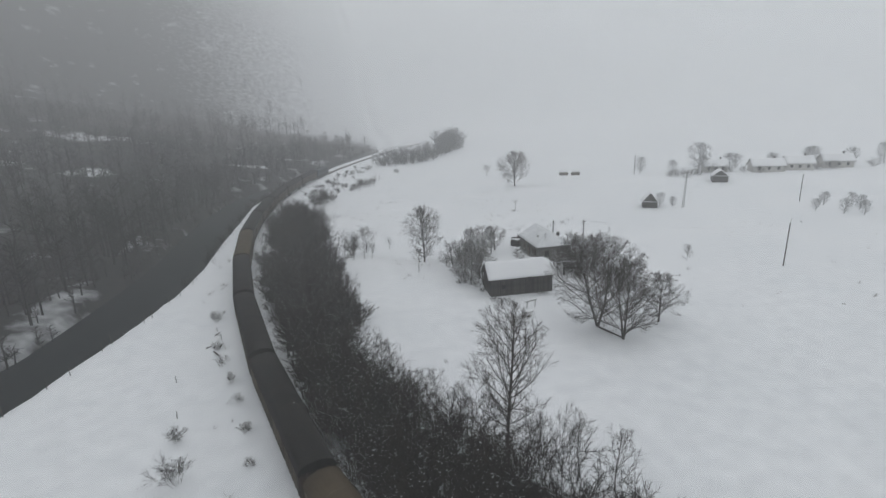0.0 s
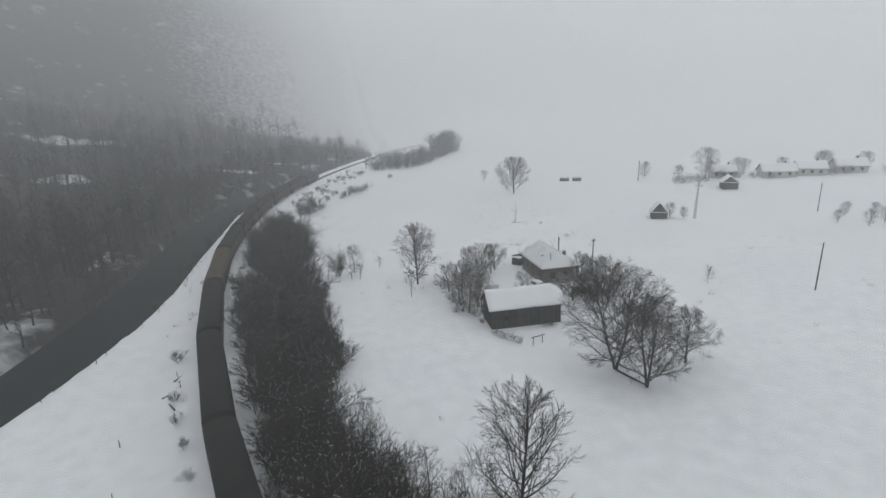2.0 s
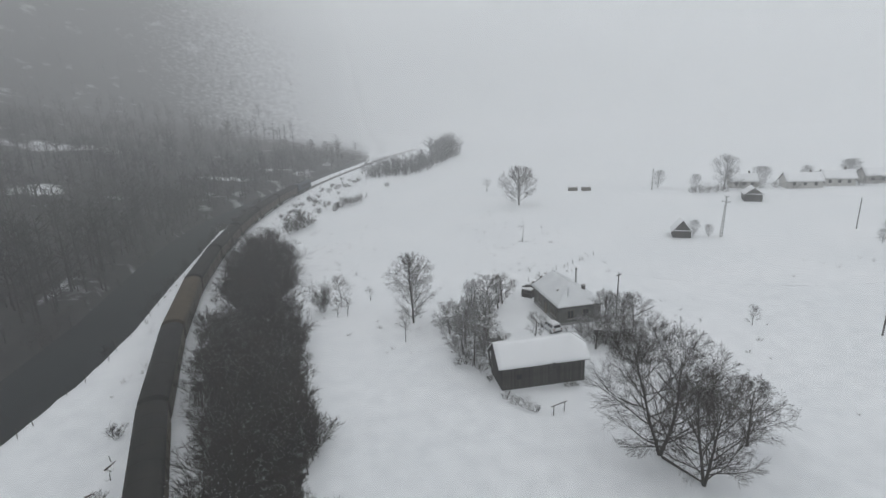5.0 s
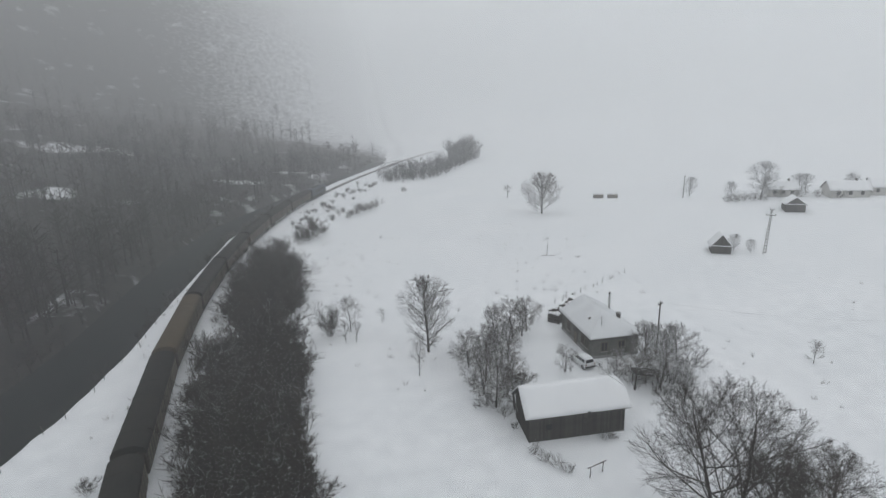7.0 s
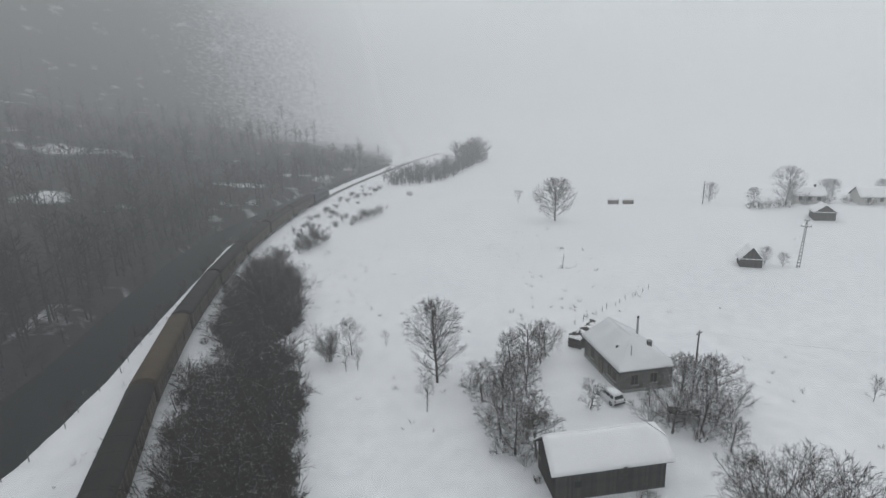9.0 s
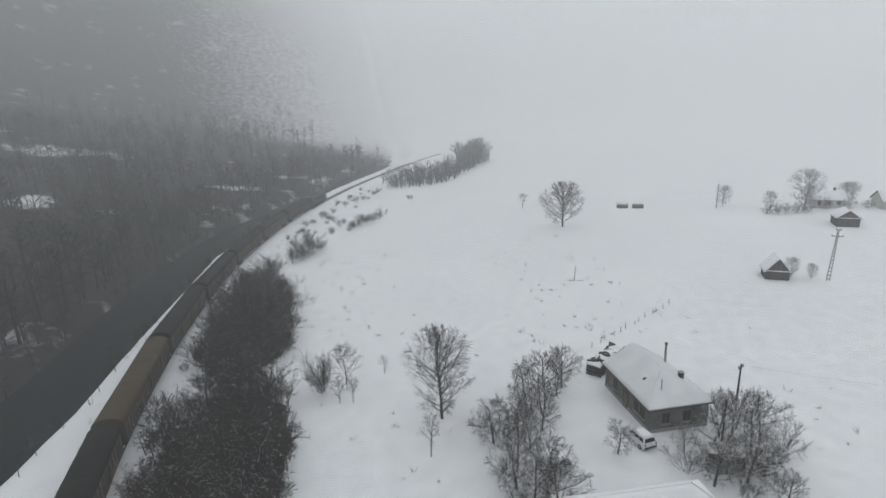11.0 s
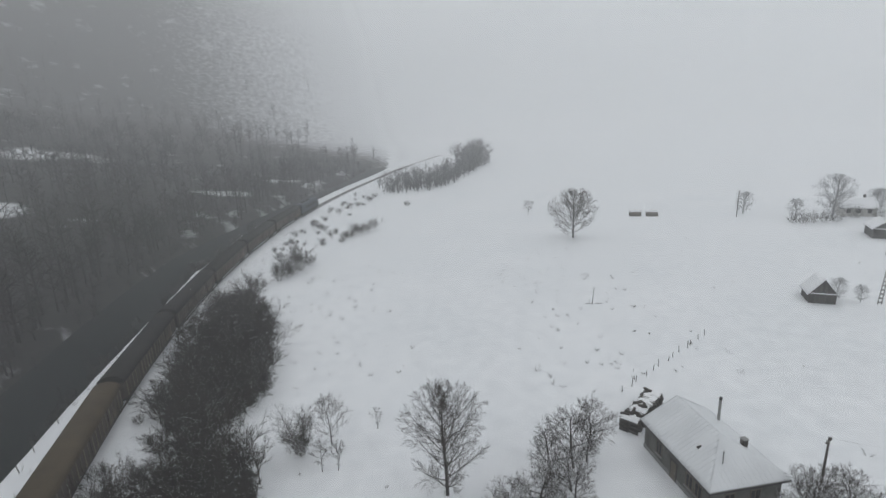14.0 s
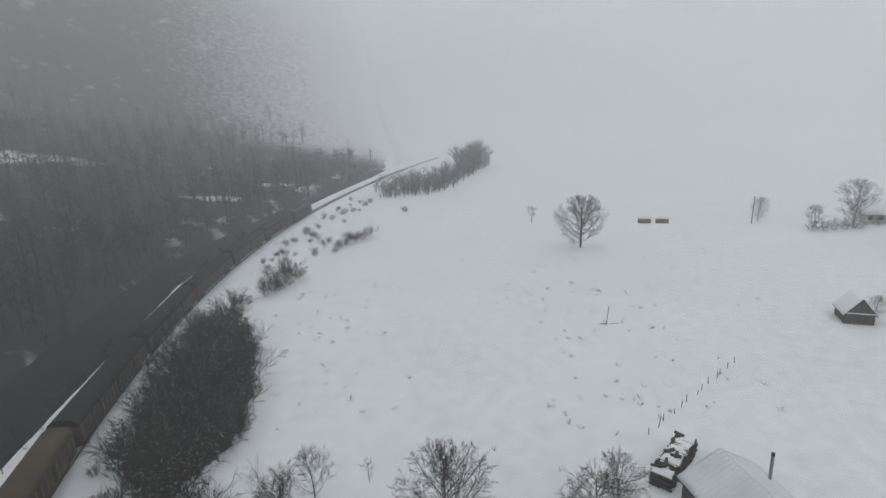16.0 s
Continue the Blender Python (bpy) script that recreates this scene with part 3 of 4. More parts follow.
stand(tree("sapling", "small lone bare tree on the far meadow", "tree", 41, 5.2, 2.6, trunk=0.11, counts=(12, 7, 4), base=0.35, rise=0.5, thin=0.016), 80.2, 233.0)
stand(tree("sapling", "wispy bare sapling alone in the snow", "tree", 43, 3.6, 1.3, trunk=0.04, counts=(14, 6, 4), base=0.1, rise=1.0), 74.7, 90.5)

# ---- woods: low-detail trees joined as stuff ----
def stuff_tree(seed, height, limbs, twigs, thick):
    rng = random.Random(seed)
    g = Geo()
    g.tube((0, 0, -1), (rng.gauss(0, 0.3), rng.gauss(0, 0.3), height), 0.16 * thick, 0.03, 4)
    for i in range(limbs):
        t = rng.uniform(0.25, 0.97)
        a = rng.uniform(0, 6.283)
        l = height * 0.38 * (1.15 - t) * rng.uniform(0.6, 1.2) + 0.5
        d = Vector((math.cos(a), math.sin(a), rng.uniform(0.35, 1.1))).normalized()
        p = Vector((0, 0, height * t))
        q = p + d * l
        g.tube(p, q, 0.06 * thick, 0.025 * thick, 3)
        for k in range(twigs):
            o = p.lerp(q, rng.uniform(0.3, 1.0))
            e = o + rotated(d, rng.uniform(0.3, 1.0), rng) * l * rng.uniform(0.3, 0.6)
            g.tube(o, e, 0.03 * thick, 0.018 * thick, 3)
    return np.array(g.v), np.array([f for f in g.f if len(f) == 4])

def scatter(name, label, spots, kinds, mat):
    """One mesh of many trees. spots: x, y, scale."""
    rng = random.Random(9)
    vs, fs, o = [], [], 0
    for x, y, sc in spots:
        v, f = kinds[rng.randrange(len(kinds))]
        a = rng.uniform(0, 6.283)
        c, s = math.cos(a), math.sin(a)
        w = np.column_stack((v[:, 0] * c - v[:, 1] * s, v[:, 0] * s + v[:, 1] * c, v[:, 2])) * sc + np.array([x, y, ground_z(x, y)])
        vs.append(w)
        fs.append(f + o)
        o += len(v)
    v, f = np.concatenate(vs), np.concatenate(fs)
    me = bpy.data.meshes.new(name)
    me.vertices.add(len(v))
    me.vertices.foreach_set("co", v.ravel())
    me.loops.add(f.size)
    me.loops.foreach_set("vertex_index", f.ravel().astype(np.int32))
    me.polygons.add(len(f))
    me.polygons.foreach_set("loop_start", np.arange(0, f.size, 4, dtype=np.int32))
    me.materials.append(mat)
    me.update(calc_edges=True)
    return tagged(new(name, me), label, "trees", kind="stuff")

# ---- thicket along the line ----
def build_thicket():
    kinds = [shrub("dense dark leafless shrub in the thicket beside the railway", 100 + i, (4.6, 3.8, 5.2, 4.2, 3.2, 5.6)[i], "thicket by the railway", snow=(0.16, 0.34, 0.10, 0.22, 0.45, 0.12)[i],
                   stems=(11, 12, 10, 13, 12, 9)[i], counts=(12, 9), thin=0.019, fan=(0.5, 0.65, 0.4, 0.55, 0.8, 0.35)[i], width=1.1) for i in range(6)]
    rng = random.Random(5)
    spots = []
    for _ in range(12000):
        y = rng.uniform(24, 178)
        x = rng.uniform(-13, 27)
        if not in_thicket(x, y) or abs(x - track_x(y)) < 3.3:
            continue
        if all((x - a) ** 2 + (y - b) ** 2 > 2.5 for a, b in spots):
            spots.append((x, y))
    used = set()
    for x, y in spots[:215]:
        k = rng.randrange(6)
        turn, sc = rng.uniform(0, 360), rng.choice((0.7, 0.85, 1.0, 1.15, 1.4)) * rng.uniform(0.92, 1.08)
        if not in_thicket(x, y, -2.0):
            sc *= 0.72
        if k in used:
            stand_copy(kinds[k], x, y, turn, sc)
        else:
            used.add(k)
            stand(kinds[k], x, y, turn, sc)
    low = [stuff_tree(360 + i, rng.uniform(1.8, 3.2), 14, 6, 0.62) for i in range(4)]
    fill = []
    while len(fill) < 900:
        x, y = rng.uniform(-13, 27), rng.uniform(24, 178)
        if in_thicket(x, y, -0.3):
            fill.append((x, y, rng.uniform(0.7, 1.25)))
    scatter("undergrowth", "dark tangled undergrowth filling the thicket", fill, low, SHRUB)
    # lone bushes past the thicket and along the snowy verge
    more = ((-3.6, 183.6, 0.8), (-2.2, 184.6, 0.6), (1.8, 188.6, 0.9), (3.4, 190.6, 0.95), (4.6, 193, 1.0), (6.2, 196, 0.95), (3.6, 196.5, 0.95), (8.2, 199, 0.7), (5.8, 199.6, 0.8), (18.4, 223, 0.6), (20.0, 225, 0.7), (21.6, 226.4, 0.65), (23.4, 228, 0.7), (25.5, 230.4, 0.7), (28, 233, 0.7), (22.8, 230.6, 0.6), (17.2, 220, 0.4), (14.5, 226, 0.45), (16, 231, 0.4), (12, 218, 0.35),
            (9, 244, 0.5), (11.5, 240, 0.4), (6, 236, 0.45), (3.5, 231, 0.4), (22.5, 271, 0.5), (26, 275, 0.5), (31, 284, 0.45), (34, 292, 0.5), (44.3, 268, 0.6), (18, 262, 0.4), (13, 251, 0.4), (2, 222, 0.35), (-1, 214, 0.35),
            (-9.5, 128.5, 0.3), (-11.7, 132.7, 0.35), (-10.2, 137, 0.25), (-8, 126, 0.35), (-9.2, 141, 0.3), (-12.3, 122, 0.3),
            (-16.7, 88.6, 0.42), (-15.1, 77.2, 0.35), (-13.6, 71.2, 0.25), (-11.9, 66, 0.25), (-9.1, 53.8, 0.3), (-15.0, 48.2, 0.55), (-16.4, 55.6, 0.38), (-8.2, 48, 0.25), (-10.5, 60, 0.22),
            (-22, 214, 0.7), (-20.5, 219, 0.8), (-17.5, 226, 0.7), (-14, 234, 0.7), (-12.5, 240, 0.6), (-10.5, 245, 0.6), (-19.5, 205, 0.5))
    field = [(track_x(y) + rng.uniform(4.5, 19), y, rng.uniform(0.22, 0.42)) for y in (rng.uniform(206, 300) for _ in range(26))]
    for i, (x, y, sc) in enumerate(list(more) + field):
        c = stand_copy(kinds[i % 6], x, y, rng.uniform(0, 360), sc)
        c["label"] = "low leafless bush standing in the snow by the line"
        c["group"] = "bushes along the line"

build_thicket()

def build_woods():
    rng = random.Random(21)
    kinds = [stuff_tree(300 + i, rng.uniform(9, 14), 14, 3, 1.9) for i in range(6)]
    low = [stuff_tree(340 + i, rng.uniform(3, 5), 12, 4, 1.3) for i in range(4)]
    spots = []
    while len(spots) < 2500:
        y = rng.uniform(30, 470)
        s = line_at(SHORE, y)
        x = s - 6 - rng.random() ** 1.25 * 300
        if noise.noise((x * 0.035, y * 0.035, 9.1)) > 0.36 or glades_and_haze(x, y) > 0.45 or rng.random() < (y - 300) / 170 * (0.4 + 0.6 * (x > line_at(SHORE, y) - 120)):
            continue
        spots.append((x, y, rng.uniform(0.6, 1.15)))
    while len(spots) < 3500:
        y = rng.uniform(60, 760)
        x = line_at(SHORE, y) - rng.uniform(60, 620)
        if rng.random() > 1.4 * glades_and_haze(x, y) and (y > 440 or x < line_at(SHORE, y) - 230):
            spots.append((x, y, rng.uniform(0.9, 1.5)))
    scatter("hillside_woods", "dark leafless woods on the slope across the river", spots, kinds, FOREST)
    spots = []
    while len(spots) < 700:
        y = rng.uniform(40, 420)
        x = line_at(SHORE, y) - 2 - rng.random() ** 1.5 * 60
        spots.append((x, y, rng.uniform(0.6, 1.2)))
    for _ in range(130):
        y = rng.uniform(120, 330)
        spots.append((line_at(BANK, y) - rng.uniform(-0.5, 2.5), y, rng.uniform(0.4, 0.8)))
    scatter("riverside_scrub", "dark leafless scrub along the river", spots, low, FOREST)
    spots = []
    while len(spots) < 460:
        u, w = rng.random(), rng.uniform(-1, 1)
        x, y = 42 + 74 * u, 303 + 84 * max(0, u - 0.35) * 1.5
        spots.append((x + w * 6 - 4 * u, y + w * 6 + rng.uniform(0, 22), rng.uniform(0.55, 0.9) + 0.5 * (u > 0.72)))
    scatter("far_grove", "dark grove of bare trees beside the far line", spots, low + kinds[:2], HAZED_SCRUB)

build_woods()

# ---- barn ----
def boards(parent, name, a, b, z0, z1, mat, width=0.22, thick=0.05, out=(0, -1), top=None, rng=None, gap=0.025):
    """Upright boards along the line from a to b; top(t): height at t along it."""
    a, b = Vector((*a, 0)), Vector((*b, 0))
    n = max(1, int((b - a).length / width))
    ang = math.degrees(math.atan2(b.y - a.y, b.x - a.x))
    cache = {}
    for i in range(n):
        t = (i + 0.5) / n
        h = round(((top(t) if top else z1) - z0) * 5) / 5
        if h not in cache:
            w = (b - a).length / n / 2 - gap / 2
            cache[h] = Geo().box(-w, -thick / 2, 0, w, thick / 2, h).mesh(name, mat)
        p = a.lerp(b, t)
        off = (rng.uniform(-0.012, 0.012) if rng else 0)
        part(name, cache[h], None, parent, at=pose(p.x + out[0] * off, p.y + out[1] * off, z0, 0, 0, ang))

def snow_slab(corners, thick, seed, n=14, m=6, sag=0.06, hip=0.0):
    """A soft layer of snow over a sloping four-cornered plane, with a rounded rim."""
    c = [Vector(p) for p in corners]
    g = Geo()
    up = (c[1] - c[0]).cross(c[3] - c[0]).normalized()
    if up.z < 0:
        up = -up
    for layer in (0, 1):
        for j in range(m + 1):
            for i in range(n + 1):
                u, v = i / n, j / m
                u *= 1 - hip * max(0, v - 0.6) / 0.4
                p = c[0].lerp(c[1], u).lerp(c[3].lerp(c[2], u), v)
                if layer:
                    e = min(i, n - i, j, m - j)
                    p = p + up * (thick * (0.45 if e < 0.5 else 1) + sag * noise.noise((p.x * 0.6, p.y * 0.6, seed)))
                elif i in (0, n) or j in (0, m):
                    p = p + Vector((0, 0, 0.05 * noise.noise((p.x * 1.7, p.y * 1.7, seed))))
                g.v.append(tuple(p))
    k = (n + 1) * (m + 1)
    for j in range(m):
        for i in range(n):
            o = j * (n + 1) + i
            g.f.append((k + o, k + o + 1, k + o + n + 2, k + o + n + 1))
            g.f.append((o, o + n + 1, o + n + 2, o + 1))
    rim = [i for i in range(n)] + [j * (n + 1) + n for j in range(m)] + [m * (n + 1) + i for i in range(n, 0, -1)] + [j * (n + 1) for j in range(m, 0, -1)]
    for i in range(len(rim)):
        a, b = rim[i], rim[(i + 1) % len(rim)]
        g.f.append((a, b, k + b, k + a))
    return g

def build_barn():
    rng = random.Random(4)
    b = thing("barn", "weathered grey board barn under a thick snow-covered roof", "barn", at=pose(29.35, 84.35, ground_z(33, 86) - 0.1, 0, 0, -4.4))
    W, D, E, R = 11.9, 5.6, 3.3, 5.75
    inner = Geo().box(0.35, 0.45, -0.2, W - 0.35, D - 0.1, E - 0.05)
    part("inner_wall", inner, PLANK_DARK, b)
    part("sill_beam", Geo().box(0.22, 0.30, -0.3, W - 0.22, 0.52, 0.22), PLANK_DARK, b)
    def gable(t, cut=1.0):
        return E + (R - E) * min(cut, 1 - abs(2 * t - 1)) - 0.15
    front = part("front_wall", Geo().box(0.3, 0.40, 0, W - 0.3, 0.5, E), PLANK_DARK, b)
    boards(front, "board", (0.3, 0.36), (W - 0.3, 0.36), 0.1, E, PLANK, rng=rng)
    for name, x in (("side_wall", 0.3), ("side_wall", W - 0.3)):
        cut = 1.0 if x < 1 else 0.6
        prof = [(0.4, 0), (D - 0.1, 0), (D - 0.1, E), (D / 2 + (1 - cut) * D / 2, E + (R - E) * cut - 0.15), (D / 2 - (1 - cut) * D / 2 + 0.05, E + (R - E) * cut - 0.15), (0.4, E)]
        w = part(name, Geo().extrude(prof, x - 0.04, x + 0.04), PLANK_DARK, b)
        s = -1 if x < 1 else 1
        boards(w, "board", (x + s * 0.08, 0.42), (x + s * 0.08, D - 0.1), 0.1, E, PLANK_DARK, top=lambda t: gable(t, cut), rng=rng, out=(-1, 0))
    door = part("barn_door", Geo().box(6.6, 0.26, 0.05, 7.6, 0.34, 2.3), PLANK_DARK, b, "dark plank barn door")
    part("door_brace", Geo().box(6.62, 0.22, 0.5, 7.58, 0.27, 0.62).box(6.62, 0.22, 1.8, 7.58, 0.27, 1.92), PLANK, door)
    part("window", Geo().box(2.2, 0.30, 1.4, 2.9, 0.36, 2.1), GLASS, b, "small dark barn window")
    roof = Geo().extrude([(-0.1, E - 0.08), (D / 2, R - 0.02), (D + 0.3, E - 0.22), (D + 0.3, E - 0.10), (D / 2, R + 0.10), (-0.1, E + 0.04)], -0.3, W + 0.3)
    roof.v = [(x - 1.6, y, z) if x > W and z > R - 0.1 else (x, y, z) for x, y, z in roof.v]
    part("roof", roof, PLANK_DARK, b)
    for y, z, seed in ((-0.16, E + 0.03, 2.0), (D + 0.34, E - 0.10, 6.0)):
        part("snow_cover", snow_slab([(-0.34, y, z), (W + 0.34, y, z), (W + 0.34, D / 2, R + 0.11), (-0.34, D / 2, R + 0.11)], 0.24, seed, 18, 10, hip=0.125), ROOF_SNOW, b, "thick smooth snow on the roof", True)
    h = Geo()
    k, zh = 0.6 * (D / 2 + 0.16), E + 0.03 + 0.6 * (R + 0.08 - E)
    tri = [(W + 0.36, -0.16 + k, zh), (W + 0.36, D + 0.32 - k, zh - 0.05), (W - 1.24, D / 2, R + 0.11)]
    h.add(tri + [(x, y, z + 0.22) for x, y, z in tri], [(2, 1, 0), (3, 4, 5), (0, 1, 4, 3), (1, 2, 5, 4), (2, 0, 3, 5)])
    part("snow_cover", h, ROOF_SNOW, b, "snow on the small hipped end of the roof")
    part("lamp_box", Geo().box(6.9, -0.28, E - 0.02, 7.25, -0.1, E + 0.2), UNDER, b)

build_barn()

# ---- house ----
def build_house():
    h = thing("farmhouse", "single-storey farmhouse with stained plaster walls and a snowy metal roof", "house", at=pose(46.05, 101.0, ground_z(49, 105) - 0.05, 0, 0, -3.0))
    W, D, E, R = 7.4, 11.3, 3.35, 5.75
    part("wall", Geo().box(0, 0, -0.2, W, D, E), PLASTER, h)
    part("plinth", Geo().box(-0.06, -0.06, -0.3, W + 0.06, D + 0.06, 0.5), CONCRETE, h)
    o = 0.5
    A, B, C, Dd = (-o, D + 0.3, E), (-o, -o, E), (W + o, -o, E), (W + o, D + 0.3, E)
    R1, R2 = (W / 2, D + 0.3, R), (W / 2, 4.2, R)
    lift = lambda p, k: (p[0], p[1], p[2] + k)
    g = Geo()
    vs = [A, B, C, Dd, R1, R2]
    g.add(vs + [lift(p, 0.12) for p in vs], [(0, 1, 5, 4), (1, 2, 5), (2, 3, 4, 5), (6, 10, 11, 7), (7, 11, 8), (8, 11, 10, 9), (0, 6, 7, 1), (1, 7, 8, 2), (2, 8, 9, 3), (3, 9, 10, 4), (4, 10, 6, 0)])
    roof = part("roof", g, METAL, h)
    faces = [(A, B, R2, R1), (Dd, C, R2, R1)]
    for i, q in enumerate(faces):
        part("snow_cover", snow_slab([lift(p, 0.13) for p in q], 0.07, 3.0 + i, 16, 8, 0.02), THIN_SNOW, h, "thin snow over the ribs of the metal roof", True)
    gg = Geo()
    tri = [lift(B, 0.15), lift(C, 0.15), lift(R2, 0.17)]
    gg.add(tri + [lift(p, 0.06) for p in tri], [(0, 1, 2), (5, 4, 3), (0, 3, 4, 1), (1, 4, 5, 2), (2, 5, 3, 0)])
    part("snow_cover", gg, THIN_SNOW, h, "thin snow over the ribs of the metal roof")
    for side in (-1, 1):
        e = -o if side < 0 else W + o
        for k in range(22):
            y = D + 0.2 - k * 0.52
            if y > 4.2:
                top = (W / 2, y, R)
            else:
                f = (y + o) / (4.2 + o)
                if f < 0.08:
                    continue
                top = (e + (W / 2 - e) * f, y, E + (R - E) * f)
            part("roof_seam", Geo().tube(lift((e, y, E), 0.20), lift(top, 0.20), 0.035, 0.035, 4), THIN_SNOW, roof)
    for k in range(16):
        x = -o + (k + 0.7) * (W + 2 * o) / 16
        f = 1 - abs(x - W / 2) / (W / 2 + o)
        part("roof_seam", Geo().tube(lift((x, -o, E), 0.20), lift((x, -o + (4.2 + o) * f, E + (R - E) * f), 0.20), 0.035, 0.035, 4), THIN_SNOW, roof)
    part("fascia", Geo().box(-o - 0.02, -o, E - 0.10, -o + 0.06, D + 0.3, E + 0.02), PLANK_DARK, h)
    part("fascia", Geo().box(-o, -o - 0.02, E - 0.10, W + o, -o + 0.06, E + 0.02), PLANK_DARK, h)
    part("gable", Geo().extrude([(0, E), (W, E), (W / 2, R - 0.05)], D - 0.15, D, "y"), PLANK, h)
    def window(x, y, along, z0=1.2, z1=2.55, w=0.95):
        """along: x for the front wall, y for the side wall."""
        wx = (lambda a, b, c, d, e, f: Geo().box(x + a, -0.02 - e, z0 + c, x + b, 0.02 - f, z0 + d)) if along == "x" else (lambda a, b, c, d, e, f: Geo().box(-0.02 - e, y + a, z0 + c, 0.02 - f, y + b, z0 + d))
        k = z1 - z0
        win = part("window", wx(0, w, 0, k, 0.0, 0.0), GLASS, h, "dark window in a wooden frame")
        for a, b, c, d in ((-0.08, 0, -0.08, k + 0.08), (w, w + 0.08, -0.08, k + 0.08), (0, w, k, k + 0.08), (0, w, -0.08, 0), (w / 2 - 0.03, w / 2 + 0.03, 0, k)):
            part("window_frame", wx(a, b, c, d, 0.06, 0.02), FRAME_WOOD, win)
        part("window_sill", wx(-0.15, w + 0.15, -0.16, -0.09, 0.16, 0.0), CONCRETE, win)
    for y in (1.2, 2.6, 7.9):
        window(0, y, "y")
    for x in (1.5, 4.2):
        window(x, 0, "x")
    d = part("door", Geo().box(-0.07, 5.2, 0.05, 0.03, 6.1, 2.15), FRAME_WOOD, h, "closed wooden front door")
    part("door_frame", Geo().box(-0.09, 5.08, 0.0, 0.02, 5.2, 2.27).box(-0.09, 6.1, 0.0, 0.02, 6.22, 2.27).box(-0.09, 5.2, 2.15, 0.02, 6.1, 2.27), PLANK_DARK, d)
    part("door_handle", Geo().box(-0.14, 5.28, 1.0, -0.07, 5.42, 1.04), METAL, d)
    ch = part("chimney", Geo().box(5.6, 3.2, 4.2, 6.1, 3.7, 5.45), BRICK, h, "squat dark brick chimney")
    part("chimney_cap", Geo().box(5.54, 3.14, 5.45, 6.16, 3.76, 5.55), CONCRETE, ch)
    pipe = part("stove_pipe", Geo().tube((2.2, 1.6, 3.9), (2.2, 1.6, 6.0), 0.06, 0.06, 8, True), METAL, h, "thin metal stove pipe")
    flue = part("flue", Geo().tube((7.0, 8.7, 3.8), (7.0, 8.7, 6.6), 0.15, 0.15, 10, True), CONCRETE, h, "pale round flue with a darker cap")
    part("flue_cap", Geo().tube((7.0, 8.7, 6.6), (7.0, 8.7, 6.85), 0.17, 0.17, 10, True), UNDER, flue)
    dorm = part("roof_vent", Geo().extrude([(-0.35, 0), (0.35, 0), (0, 0.5)], 1.0, 1.7).box(1.0, -0.1, -0.4, 1.1, 0.1, 0.2), PLANK_DARK, h, "small dark roof vent", at=pose(0.75, 4.2, 4.62) @ Matrix.Scale(0.6, 4))

build_house()

# ---- farmyard trees and bushes ----
ORCHARD = [tree("orchard_tree", "gnarled bare fruit tree with snow along its branches", "tree", 500 + i, (5.6, 5.0, 6.2)[i], (3.0, 2.9, 2.8)[i], "fruit trees round the farm", snow=(0.5, 0.4, 0.45)[i],
                trunk=0.14, counts=(17, 9, 7, 2), base=0.12, rise=0.6, thin=0.011, wander=0.15, droop=0.03, spread=0.85) for i in range(3)]
SPOTS = ((28.0, 96.3, 1.1), (30.6, 94.7, 1.15), (29.2, 99.4, 1.1), (28.0, 104.0, 1.0), (31.0, 105.6, 1.1), (33.6, 108.2, 1.15), (37.4, 111.0, 1.2), (31.6, 101.6, 1.0), (34.4, 105.0, 0.85), (35.6, 107.8, 0.9), (40.8, 113.6, 1.1), (39.2, 111.6, 0.85),
         (40.6, 98.6, 0.72), (47.2, 91.4, 1.1), (50.8, 95.2, 1.2), (54.2, 94.6, 1.15), (57.2, 96.6, 1.1), (53.2, 98.2, 0.95), (56.0, 99.0, 0.9), (49.6, 92.6, 0.8), (51.2, 86.8, 0.7), (48.0, 97.2, 0.55), (30.4, 91.4, 1.15), (28.4, 92.6, 1.0), (50.6, 91.0, 1.0), (53.0, 91.4, 0.8))
rng = random.Random(77)
for i, (x, y, sc) in enumerate(SPOTS):
    if i < 3:
        stand(ORCHARD[i], x, y, rng.uniform(0, 360), sc)
    else:
        stand_copy(ORCHARD[i % 3], x, y, rng.uniform(0, 360), sc)

YARD = [shrub("snowy tangle of a leafless hedge shrub by the farm", 600 + i, (2.6, 3.2)[i], "hedge shrubs round the farm", snow=0.16, stems=13, counts=(9, 7), thin=0.010, fan=0.8, width=0.7) for i in range(2)]
SPOTS = ((27.2, 93.6, 0.9), (28.6, 92.6, 0.8), (27.4, 98.2, 0.9), (29.2, 105.2, 0.9), (27.6, 107.4, 0.8), (33.0, 109.0, 0.8), (30.6, 103.4, 0.9), (28.8, 90.6, 0.5), (28.9, 87.6, 0.4),
         (29.4, 82.6, 0.42), (30.2, 81.2, 0.45), (31.0, 80.0, 0.45), (31.9, 78.9, 0.4), (37.9, 83.0, 0.35), (38.8, 82.8, 0.4), (46.0, 94.0, 0.9), (52.4, 92.0, 0.9), (58.6, 94.4, 0.9), (49.2, 89.4, 0.8), (52.8, 89.0, 0.7), (55.6, 92.4, 0.8), (50.8, 84.4, 0.55))
for i, (x, y, sc) in enumerate(SPOTS):
    if i < 2:
        stand(YARD[i], x, y, rng.uniform(0, 360), sc)
    else:
        stand_copy(YARD[i % 2], x, y, rng.uniform(0, 360), sc)

